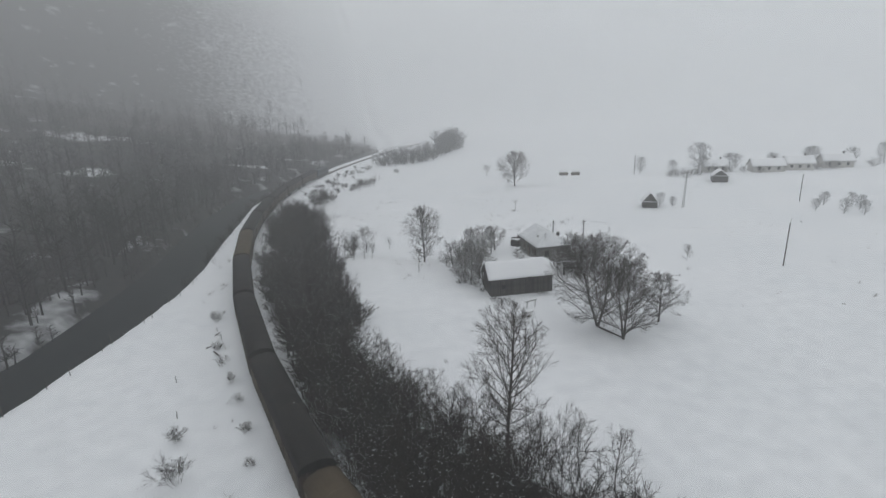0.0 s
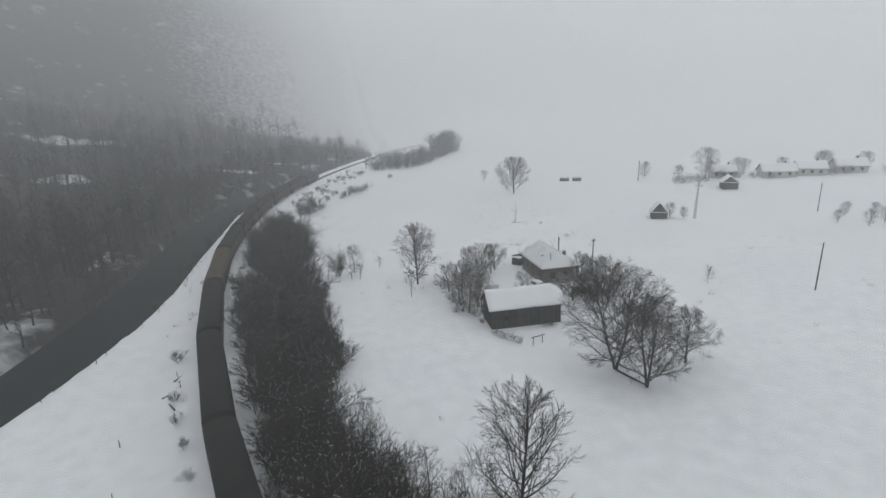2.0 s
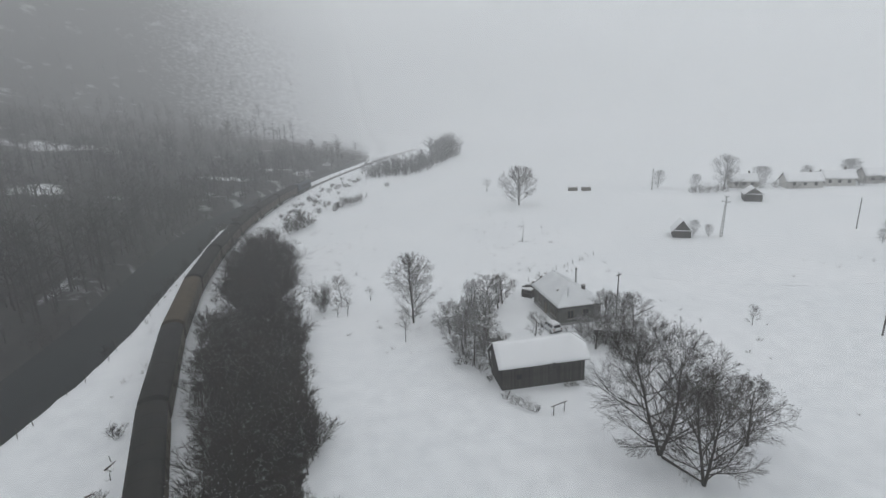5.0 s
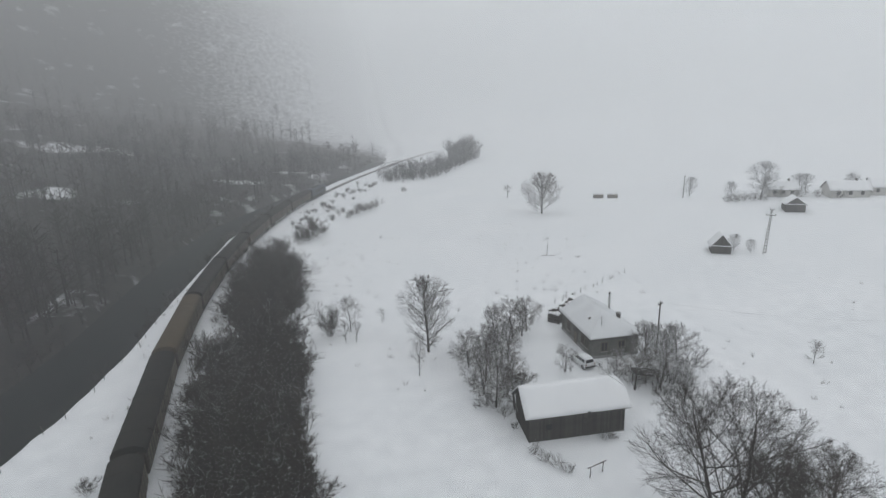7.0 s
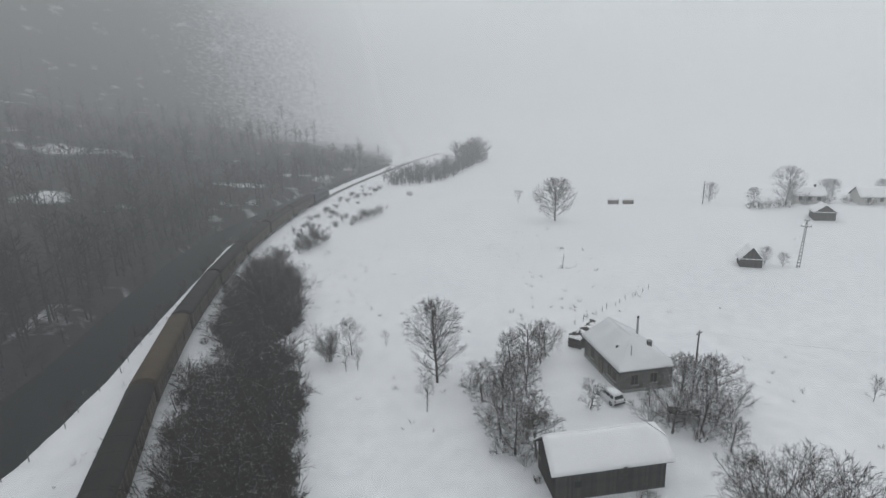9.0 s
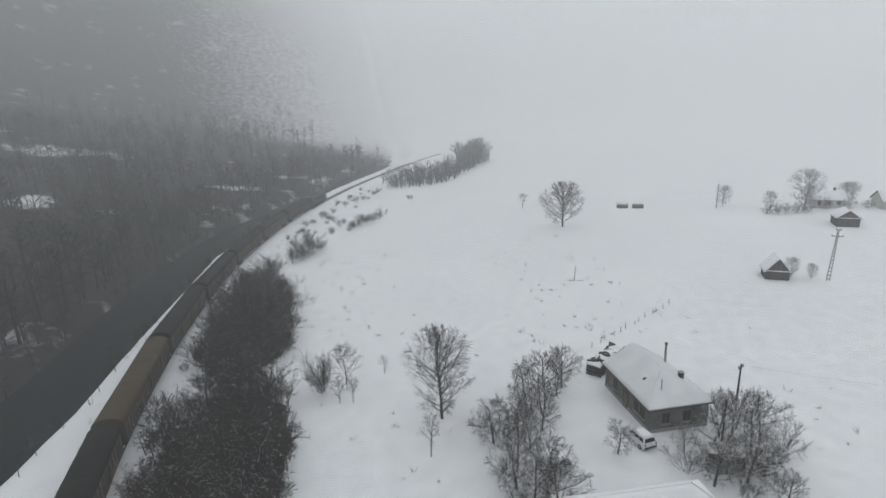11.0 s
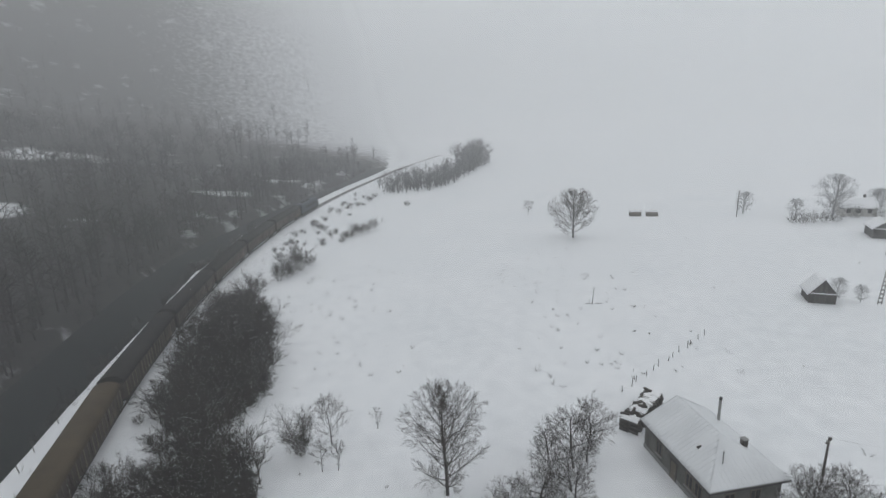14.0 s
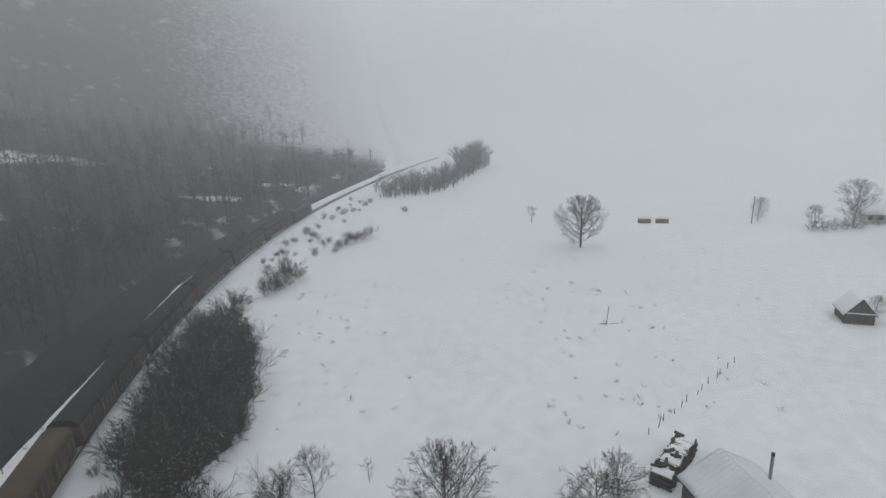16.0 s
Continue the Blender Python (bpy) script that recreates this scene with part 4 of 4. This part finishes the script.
# bush and saplings between the slender tree and the thicket
stand(shrub("upright leafless bush on the open meadow", 620, 4.8, "bushes on the meadow", snow=0.1, stems=28, counts=(12, 8), thin=0.011, fan=0.24, width=0.7), 8.5, 121.6)
stand(tree("small_tree", "small bare tree beside an upright bush", "tree", 621, 6.3, 2.6, "bushes on the meadow", trunk=0.08, counts=(18, 8, 5), base=0.18, rise=1.0), 12.0, 122.6)
stand(tree("sapling", "thin bare sapling beside an upright bush", "tree", 622, 4.0, 1.3, "bushes on the meadow", trunk=0.045, counts=(12, 6, 4), base=0.25, rise=0.9), 10.9, 117.6)
stand(tree("sapling", "thin bare sapling beside an upright bush", "tree", 623, 3.7, 1.3, "bushes on the meadow", trunk=0.045, counts=(12, 6, 4), base=0.25, rise=0.9), 12.6, 117.4)
stand(tree("sapling", "wispy bare sapling on the open meadow", "tree", 624, 3.0, 0.9, "bushes on the meadow", trunk=0.04, counts=(10, 5, 3), base=0.3, rise=0.9), 17.6, 124.0)

# tall saplings that stand up out of the thicket
TALL = [tree("thicket_sapling", "slim bare sapling standing up out of the thicket", "tree", 640 + i, (7.2, 6.2)[i], (2.0, 2.3)[i], "saplings in the thicket", trunk=0.07, counts=(13, 7, 4), base=0.2, rise=1.2, thin=0.011, snow=0.03) for i in range(2)]
SPOTS = [(11.0, 50.0), (9.4, 52.6), (12.6, 46.8), (7.6, 56.0), (8.4, 49.4), (18.6, 40.2), (21.4, 37.6), (17.2, 44.6), (5.6, 55.0), (23.6, 35.2), (12.0, 42.4), (6.4, 60.4), (4.2, 64.6), (9.6, 45.4)]
SPOTS += [(rng.uniform(-9, 3), rng.uniform(84, 118)) for _ in range(16)] + [(rng.uniform(-9, 1.5), rng.uniform(136, 172)) for _ in range(18)]
for i, (x, y) in enumerate(SPOTS):
    if i < 2:
        stand(TALL[i], x, y, rng.uniform(0, 360), 0.95)
    else:
        stand_copy(TALL[i % 2], x, y, rng.uniform(0, 360), rng.uniform(0.75, 1.05))

# ---- yard things ----
def build_car():
    """A white estate car, 4.3 m long; x along, nose at +x."""
    c = thing("parked_car", "white estate car parked in the snow beside the house", "car", at=pose(44.0, 100.1, ground_z(44, 100) + 0.02, 0, 0, 97))
    low = [(-2.1, 0.35), (-2.14, 0.85), (-2.05, 1.0), (0.75, 1.02), (1.75, 0.86), (2.12, 0.70), (2.14, 0.35)]
    g = Geo()
    n = len(low)
    g.add([(x, y * (1 if z < 0.9 else 0.97), z) for y in (-0.83, 0.83) for x, z in low], [(i, (i + 1) % n, n + (i + 1) % n, n + i) for i in range(n)] + [tuple(range(n - 1, -1, -1)), tuple(range(n, 2 * n))])
    part("body", g, CAR_WHITE, c)
    cab = [(-2.02, 1.0), (-1.82, 1.52), (-1.6, 1.60), (-0.1, 1.60), (0.15, 1.55), (0.85, 1.02)]
    n = len(cab)
    g = Geo().add([(x, s * (0.80 if z < 1.1 else 0.68), z) for s in (-1, 1) for x, z in cab], [(i, (i + 1) % n, n + (i + 1) % n, n + i) for i in range(n)] + [tuple(range(n - 1, -1, -1)), tuple(range(n, 2 * n))])
    cabin = part("cabin", g, CAR_WHITE, c)
    for s in (-1, 1):
        for x0, x1, q0, q1 in ((-1.80, -1.12, -1.68, -1.12), (-1.04, -0.36, -1.04, -0.36), (-0.28, 0.55, -0.28, 0.10)):
            part("side_window", Geo().add([(x0, s * 0.800, 1.08), (x1, s * 0.800, 1.08), (q1, s * 0.716, 1.48), (q0, s * 0.716, 1.48)], [(0, 1, 2, 3)]), GLASS, cabin)
    part("rear_window", Geo().add([(-2.01, -0.66, 1.08), (-2.01, 0.66, 1.08), (-1.86, 0.60, 1.47), (-1.86, -0.60, 1.47)], [(0, 1, 2, 3)]), GLASS, cabin)
    part("windscreen", Geo().add([(0.80, -0.68, 1.08), (0.80, 0.68, 1.08), (0.23, 0.60, 1.51), (0.23, -0.60, 1.51)], [(0, 1, 2, 3)]), GLASS, cabin)
    part("roof_snow", snow_slab([(-1.75, -0.6, 1.6), (0.0, -0.6, 1.6), (0.0, 0.6, 1.6), (-1.75, 0.6, 1.6)], 0.07, 1.0, 8, 5, 0.02), ROOF_SNOW, c, "snow on the car roof", True)
    for s in (-1, 1):
        part("tail_lamp", Geo().box(-2.16, s * 0.72 - 0.08, 0.75, -2.08, s * 0.72 + 0.08, 1.0), LAMP_RED, c)
        part("headlight", Geo().box(2.08, s * 0.62 - 0.14, 0.58, 2.15, s * 0.62 + 0.14, 0.72), METAL, c)
        for x in (-1.35, 1.35):
            w = part("wheel", Geo().tube((x, s * 0.66, 0.30), (x, s * 0.84, 0.30), 0.31, 0.31, 16, True), RUBBER, c)
            part("rim", Geo().tube((x, s * 0.84, 0.30), (x, s * 0.855, 0.30), 0.19, 0.17, 12, True), METAL, w)
    part("rear_bumper", Geo().box(-2.22, -0.8, 0.38, -2.10, 0.8, 0.58), UNDER, c)
    part("front_bumper", Geo().box(2.10, -0.8, 0.36, 2.20, 0.8, 0.52), UNDER, c)

build_car()

def build_woodpile():
    r = random.Random(8)
    w = thing("woodpile", "long stack of dark firewood logs capped with snow", "woodpile", at=pose(46.6, 114.6, ground_z(50, 117), 0, 0, 36))
    meshes = [Geo().tube((0, -0.55, 0), (0, 0.55, 0), q, q * 0.93, 7, True).mesh("log", LOG) for q in (0.13, 0.16, 0.19)]
    for row in range(2):
        for level in range(6):
            for k in range(21):
                if level > 3 and noise.noise((k * 0.3, level, row + 5.0)) > 0.1 + 0.15 * (5 - level):
                    continue
                part("log", meshes[r.randrange(3)], None, w, at=pose(0.2 + k * 0.385 + (level % 2) * 0.19 + r.uniform(-0.04, 0.04), row * 1.15 + r.uniform(-0.12, 0.12), 0.14 + level * 0.29, 0, r.uniform(0, 360), r.uniform(-5, 5)))
    for k in range(11):
        part("log", meshes[r.randrange(3)], None, w, at=pose(r.uniform(0.3, 7.9), r.uniform(-0.4, 1.5), 1.80 + r.uniform(-0.06, 0.14), r.uniform(-12, 12), 0, r.choice((0, 80)) + r.uniform(-25, 25)))
    for k in range(7):
        a = 0.1 + k * 1.15
        part("snow_cap", snow_slab([(a - 0.1, -0.5 + 0.2 * (k % 2), 1.62 + 0.05 * (k % 3)), (a + 1.12, -0.4, 1.64), (a + 1.18, 1.45, 1.66), (a - 0.08, 1.6 - 0.3 * (k % 2), 1.62)], 0.12, k * 1.0, 8, 8, 0.2), ROOF_SNOW, w, "patchy snow on top of the stack", True)

build_woodpile()

def lean_to(x, y, turn, W, D, H, label):
    s = thing("shed", label, "shed", "low sheds in the yard", at=pose(x, y, ground_z(x, y) - 0.05, 0, 0, turn))
    for a, b in ((0.1, 0.1), (W - 0.1, 0.1), (0.1, D - 0.1), (W - 0.1, D - 0.1)):
        part("post", Geo().box(a - 0.07, b - 0.07, 0, a + 0.07, b + 0.07, H), PLANK_DARK, s)
    back = part("back_wall", Geo().box(0, D - 0.06, 0, W, D, H), PLANK_DARK, s)
    boards(back, "board", (0.05, D + 0.02), (W - 0.05, D + 0.02), 0.05, H, PLANK, 0.3)
    part("side_wall", Geo().box(0, 0.1, 0, 0.06, D - 0.06, H - 0.1), PLANK_DARK, s)
    part("side_wall", Geo().box(W - 0.06, 0.1, 0, W, D - 0.06, H - 0.1), PLANK_DARK, s)
    part("roof", Geo().extrude([(-0.3, H - 0.2), (D + 0.2, H + 0.15), (D + 0.2, H + 0.22), (-0.3, H - 0.13)], -0.2, W + 0.2), PLANK_DARK, s)
    part("snow_cover", snow_slab([(-0.1, 0.5, H - 0.03), (W + 0.1, 0.5, H - 0.03), (W + 0.2, D + 0.2, H + 0.23), (-0.2, D + 0.2, H + 0.23)], 0.10, x, 8, 5), ROOF_SNOW, s, "patchy snow on the shed roof", True)

lean_to(31.4, 96.6, 8, 2.6, 2.0, 1.5, "low open board shed under the fruit trees")
lean_to(48.0, 93.4, -30, 3.4, 2.2, 2.0, "dark board shed half hidden by bare trees")

# ---- poles, wires, posts ----
def pole(x, y, h, label, lean=(0, 0), arm=True, r=0.13):
    p = thing("utility_pole", label, "pole", "poles of the power line", at=pose(x, y, ground_z(x, y) - 0.2, lean[0], lean[1], 20))
    part("shaft", Geo().tube((0, 0, 0), (0, 0, h), r, r * 0.72, 10, True), POLE_WOOD, p, smooth=False)
    if arm:
        a = part("crossarm", Geo().box(-0.55, -0.05, h - 0.45, 0.55, 0.05, h - 0.33), POLE_WOOD, p)
        for k in (-0.45, 0.45):
            part("insulator", Geo().tube((k, 0, h - 0.33), (k, 0, h - 0.13), 0.05, 0.04, 8, True), CONCRETE, a)
    return p

pole(54.7, 98.0, 9.3, "dark wooden utility pole beside the farmhouse", (0, 1.5))
pole(89.4, 81.0, 8.9, "plain dark wooden pole alone on the meadow", (0, 4), False)
pole(147.4, 131.0, 8.5, "plain dark wooden pole by the far orchard", (0, 3), False)
pole(139.0, 206.0, 8.5, "faint wooden pole on the far meadow", (0, 2))

def lattice_pole():
    p = thing("lattice_pole", "pale concrete ladder pole with two crossarms", "pole", "poles of the power line", at=pose(110.0, 137.0, ground_z(110, 137) - 0.2, 0, 2.5, -35))
    h = 11.0
    for s in (-1, 1):
        part("leg", Geo().add([(s * a + d, e, z) for z, a in ((0, 0.30), (h, 0.11)) for d, e in ((-0.06, -0.1), (0.06, -0.1), (0.06, 0.1), (-0.06, 0.1))], [(3, 2, 1, 0), (4, 5, 6, 7), (0, 1, 5, 4), (1, 2, 6, 5), (2, 3, 7, 6), (3, 0, 4, 7)]), CONCRETE, p)
    for k in range(13):
        z = 0.6 + k * 0.8
        a = 0.30 - 0.19 * z / h
        part("rung", Geo().box(-a, -0.09, z - 0.12, a, 0.09, z + 0.12), CONCRETE, p)
    for z, w in ((h - 0.2, 0.5), (h - 1.5, 1.0)):
        arm = part("crossarm", Geo().box(-w, -0.07, z, w, 0.07, z + 0.14), CONCRETE, p)
        for k in (-w + 0.08, w - 0.08):
            part("insulator", Geo().tube((k, 0, z + 0.14), (k, 0, z + 0.45), 0.09, 0.06, 8, True), CONCRETE, arm)

lattice_pole()

def wire(a, b, sag):
    g = Geo()
    a, b = Vector(a), Vector(b)
    q = [a.lerp(b, i / 16) - Vector((0, 0, sag * 4 * (i / 16) * (1 - i / 16))) for i in range(17)]
    for i in range(16):
        g.tube(q[i], q[i + 1], 0.007, 0.007, 3)
    alone("wire", g, UNDER, "thin overhead wire between poles", "wire", "overhead wires")

wire((54.9, 98.0, 8.9), (89.9, 81.1, 8.3), 1.2)

def fence_post(x, y, h, turn, label, group):
    g = Geo().tube((0, 0, -0.3), (0.03, 0, h), 0.055, 0.042, 6, True)
    return alone("fence_post", g, POLE_WOOD, label, "post", group, at=pose(x, y, ground_z(x, y), random.Random(x).uniform(-6, 6), random.Random(y).uniform(-6, 6), turn))

for i in range(13):
    t = i / 12
    fence_post(50.4 + 21.6 * t + 0.3 * math.sin(i * 2.3), 123.3 + 11.7 * t, 1.0 + 0.2 * math.sin(i * 1.7), i * 40, "short dark wooden fence post in the snow", "fence posts behind the farmhouse")
for i in range(17):
    y = 58 + i * 4.9 + 1.2 * math.sin(i * 2.9)
    fence_post(line_at(BANK, y) + 3.4 + 0.4 * math.sin(i * 1.9), y, 1.3 + 0.2 * math.sin(i * 1.3), i * 50, "dark wooden fence post along the river bank", "fence posts along the river")
for x, y, h in ((-17.3, 60.4, 0.9), (-19.2, 69.6, 0.9), (-16.0, 84.0, 0.8), (-15.0, 80.5, 0.9)):
    fence_post(x, y, h, x * 30, "short dark post beside the snowy track", "posts by the railway")

def meadow_stake():
    s = thing("stake", "tall thin stake with scraps of fence round its foot", "post", at=pose(61.8, 153.2, ground_z(61.8, 153.2), 0, 5, 0))
    part("shaft", Geo().tube((0, 0, -0.3), (0, 0, 3.4), 0.07, 0.05, 6, True), POLE_WOOD, s)
    part("rail_scrap", Geo().tube((-1.2, 0.2, 0.15), (0.1, 0, 0.3), 0.06, 0.05, 6, True), POLE_WOOD, s)
    part("rail_scrap", Geo().tube((0.8, 0.3, 0.12), (2.2, -0.2, 0.2), 0.06, 0.05, 6, True), POLE_WOOD, s)

meadow_stake()

def broken_frame():
    s = thing("wooden_frame", "broken wooden frame of poles near the barn", "frame", at=pose(33.4, 77.6, ground_z(33.4, 77.6), 0, 0, 15))
    for x in (0, 1.7):
        part("post", Geo().tube((x, 0, -0.2), (x + 0.1, 0, 1.3), 0.06, 0.05, 6, True), POLE_WOOD, s)
    part("bar", Geo().tube((-0.3, 0, 1.28), (2.2, 0.05, 1.22), 0.08, 0.07, 6, True), POLE_WOOD, s)
    part("snow_cap", Geo().tube((-0.25, 0, 1.38), (2.1, 0.05, 1.32), 0.06, 0.06, 5, True), ROOF_SNOW, s)

broken_frame()

for x, y, l, a in ((-16.2, 82.6, 2.4, 60), (-14.6, 74.8, 1.8, 120), (-17.0, 79.0, 2.0, 20), (40.6, 67.0, 4.7, -75)):
    g = Geo().tube((0, 0, 0.1), (l, 0, 0.16), 0.11 if l < 4 else 0.16, 0.08, 7, True)
    alone("fallen_trunk", g, LOG, "dark fallen trunk lying in the snow", "log", "fallen trunks", at=pose(x, y, ground_z(x, y), 0, 0, a))

# ---- hut, racks, village ----
def hut(name, x, y, turn, W, D, E, R, label, group=""):
    """A small gabled hut, gable end towards -y, with snow on both slopes."""
    h = thing(name, label, "hut", group, at=pose(x, y, ground_z(x, y) - 0.1, 0, 0, turn))
    part("wall", Geo().box(-W / 2, 0, 0, W / 2, D, E), PLANK_DARK, h)
    gab = part("gable", Geo().extrude([(-W / 2, E), (W / 2, E), (0, R - 0.1)], 0.0, 0.12, "y"), PLANK_DARK, h)
    boards(gab, "board", (-W / 2 + 0.05, -0.04), (W / 2 - 0.05, -0.04), 0.1, E, PLANK, 0.35, top=lambda t: E + (R - E) * (1 - abs(2 * t - 1)) - 0.25)
    part("gable", Geo().extrude([(-W / 2, E), (W / 2, E), (0, R - 0.1)], D - 0.12, D, "y"), PLANK_DARK, h)
    o = 0.35
    k = (R - E) / (W / 2)
    part("roof", Geo().extrude([(-W / 2 - o, E - o * k), (0, R), (W / 2 + o, E - o * k), (W / 2 + o, E - o * k + 0.1), (0, R + 0.12), (-W / 2 - o, E - o * k + 0.1)], -o, D + o, "y"), PLANK_DARK, h)
    for s in (-1, 1):
        part("snow_cover", snow_slab([(s * (W / 2 + o), -o, E - o * k + 0.11), (s * (W / 2 + o), D + o, E - o * k + 0.11), (0, D + o, R + 0.13), (0, -o, R + 0.13)], 0.15, x + s, 8, 5), ROOF_SNOW, h, "snow on the roof slope", True)
    part("door", Geo().box(-0.5, -0.10, 0.05, 0.4, -0.06, min(E, 1.9)), PLANK, h)
    part("eave_snow", Geo().box(-W / 2, -0.16, E - 0.06, W / 2, -0.07, E + 0.12), ROOF_SNOW, h)
    return h

hut("hay_hut", 100.8, 140.2, -32, 4.3, 4.6, 2.0, 4.6, "small dark board hut with a steep snowy roof")
hut("hay_hut", 152.6, 170.4, -34, 5.4, 6.0, 2.6, 4.6, "board barn with a snowy roof at the village edge")

def hay_rack(x, y, turn):
    r = thing("hay_rack", "low dark hay rack with upright stakes on the far meadow", "rack", "hay racks on the meadow", at=pose(x, y, ground_z(x, y), 0, 0, turn))
    rr = random.Random(x)
    part("hay", Geo().extrude([(-0.9, 0), (0.9, 0), (0.7, 0.9), (0.3, 1.35), (-0.3, 1.3), (-0.75, 0.85)], -1.8, 1.8), HAY, r)
    for k in range(8):
        part("stake", Geo().tube((-1.8 + k * 0.52, rr.uniform(-0.8, 0.8), 0), (-1.8 + k * 0.52, rr.uniform(-0.3, 0.3), 1.5 + rr.uniform(0, 0.7)), 0.07, 0.05, 5, True), POLE_WOOD, r)
    part("snow_cap", snow_slab([(-1.7, -0.4, 1.32), (1.7, -0.4, 1.32), (1.7, 0.4, 1.36), (-1.7, 0.4, 1.36)], 0.12, x, 6, 4), ROOF_SNOW, r, "", True)

hay_rack(112.0, 219.4, -24)
hay_rack(116.8, 217.3, -24)

def village_house(x, y, turn, W, D, E, R):
    h = thing("village_house", "grey village house under snow, faint in the fog", "house", "houses of the village", at=pose(x, y, ground_z(x, y) - 0.1, 0, 0, turn))
    part("wall", Geo().box(-W / 2, -D / 2, 0, W / 2, D / 2, E), VILLAGE_WALL, h)
    for s in (-1, 1):
        part("gable", Geo().extrude([(-D / 2, E), (D / 2, E), (0, R - 0.1)], s * W / 2 - 0.1, s * W / 2 + 0.1), VILLAGE_WALL, h)
    o, k = 0.5, (R - E) / (D / 2)
    part("roof", Geo().extrude([(-D / 2 - o, E - o * k), (0, R), (D / 2 + o, E - o * k), (D / 2 + o, E - o * k + 0.12), (0, R + 0.12), (-D / 2 - o, E - o * k + 0.12)], -W / 2 - o, W / 2 + o), PLANK_DARK, h)
    for s in (-1, 1):
        part("snow_cover", snow_slab([(-W / 2 - o, s * (D / 2 + o), E - o * k + 0.13), (W / 2 + o, s * (D / 2 + o), E - o * k + 0.13), (W / 2 + o, 0, R + 0.13), (-W / 2 - o, 0, R + 0.13)], 0.15, x + s, 8, 5), ROOF_SNOW, h, "", True)
    for q in (-0.3, 0.0, 0.3):
        win = part("window", Geo().box(W * q - 0.5, -D / 2 - 0.03, 1.1, W * q + 0.5, -D / 2 + 0.02, 2.3), GLASS, h)
        part("window_frame", Geo().box(W * q - 0.03, -D / 2 - 0.06, 1.1, W * q + 0.03, -D / 2 - 0.03, 2.3), FRAME_WOOD, win)
    part("chimney", Geo().box(W * 0.2, -0.3, R - 0.6, W * 0.2 + 0.6, 0.3, R + 0.9), BRICK, h)

for row in ((170, 194, -30, 9, 7, 2.8, 5.2), (186, 183, -25, 12, 7, 2.8, 5.4), (199, 180, -32, 10, 7, 3.0, 5.6), (214, 176, -28, 11, 7, 3.0, 5.6)):
    village_house(*row)

VILLAGE = tree("village_tree", "bare tree at the village edge, paled like distant haze", "tree", 701, 13.0, 6.0, "trees of the village", bark=HAZED_TWIG, twig=HAZED_TWIG, trunk=0.3, counts=(22, 9, 7, 3), base=0.1, rise=0.7, thin=0.018)
SPOTS = ((161, 193, 1.0), (144, 209, 0.55), (151, 196, 0.5), (176, 192, 0.6), (192, 186, 0.55), (206, 180, 0.7), (221, 175, 0.6), (235, 172, 0.7), (168, 199, 0.5), (183, 196, 0.5), (212, 186, 0.6),
         (104.8, 140.9, 0.34), (107.6, 138.6, 0.26), (147.6, 123, 0.32), (142, 112, 0.33), (145, 108.6, 0.32), (150, 114, 0.34), (154, 119.6, 0.3), (139, 118, 0.28), (157, 110, 0.33), (151, 103, 0.3))
for i, (x, y, sc) in enumerate(SPOTS):
    if i == 0:
        stand(VILLAGE, x, y, 0, sc)
    else:
        c = stand_copy(VILLAGE, x, y, rng.uniform(0, 360), sc)
        if sc < 0.4:
            c["label"], c["group"] = "small bare fruit tree standing in the snow, paled like distant haze", "small fruit trees on the meadow"
HEDGE = ((147, 193), (149, 191), (152, 191), (155, 190), (158, 189), (166, 190), (172, 188), (178, 186), (181, 181), (190, 179), (203, 174), (209, 173), (224, 168))
for x, y in HEDGE:
    stand_copy(YARD[1], x, y, rng.uniform(0, 360), rng.uniform(0.8, 1.2))

# ---- weeds that poke through the snow ----
def build_weeds():
    r = random.Random(31)
    spots = []
    while len(spots) < 260:
        x, y = r.uniform(4, 130), r.uniform(60, 240)
        if r.random() < 0.65:
            x, y = r.uniform(4, 75), r.uniform(75, 190)
        if in_thicket(x, y, 1) or noise.noise((x * 0.04, y * 0.04, 2.2)) < -0.05 or (28 < x < 60 and 82 < y < 118):
            continue
        spots.append((x, y))
    for _ in range(120):
        y = r.uniform(40, 270)
        spots.append((track_x(y) + r.choice((-1, 1)) * r.uniform(3.2, 7.5), y))
    g = Geo()
    for x, y in spots:
        z = ground_z(x, y)
        s = r.uniform(0.25, 0.75)
        for _ in range(r.randrange(3, 9)):
            a, q = r.uniform(0, 6.283), r.uniform(0, 0.5) * s
            g.tube((x + q * math.cos(a), y + q * math.sin(a), z - 0.1), (x + (q + s * 0.5) * math.cos(a), y + (q + s * 0.5) * math.sin(a), z + s * r.uniform(0.5, 1.1)), 0.022, 0.012, 3)
    alone("dry_weeds", g, WEED, "scattered dry weed stalks poking through the snow", "weeds", kind="stuff")

build_weeds()
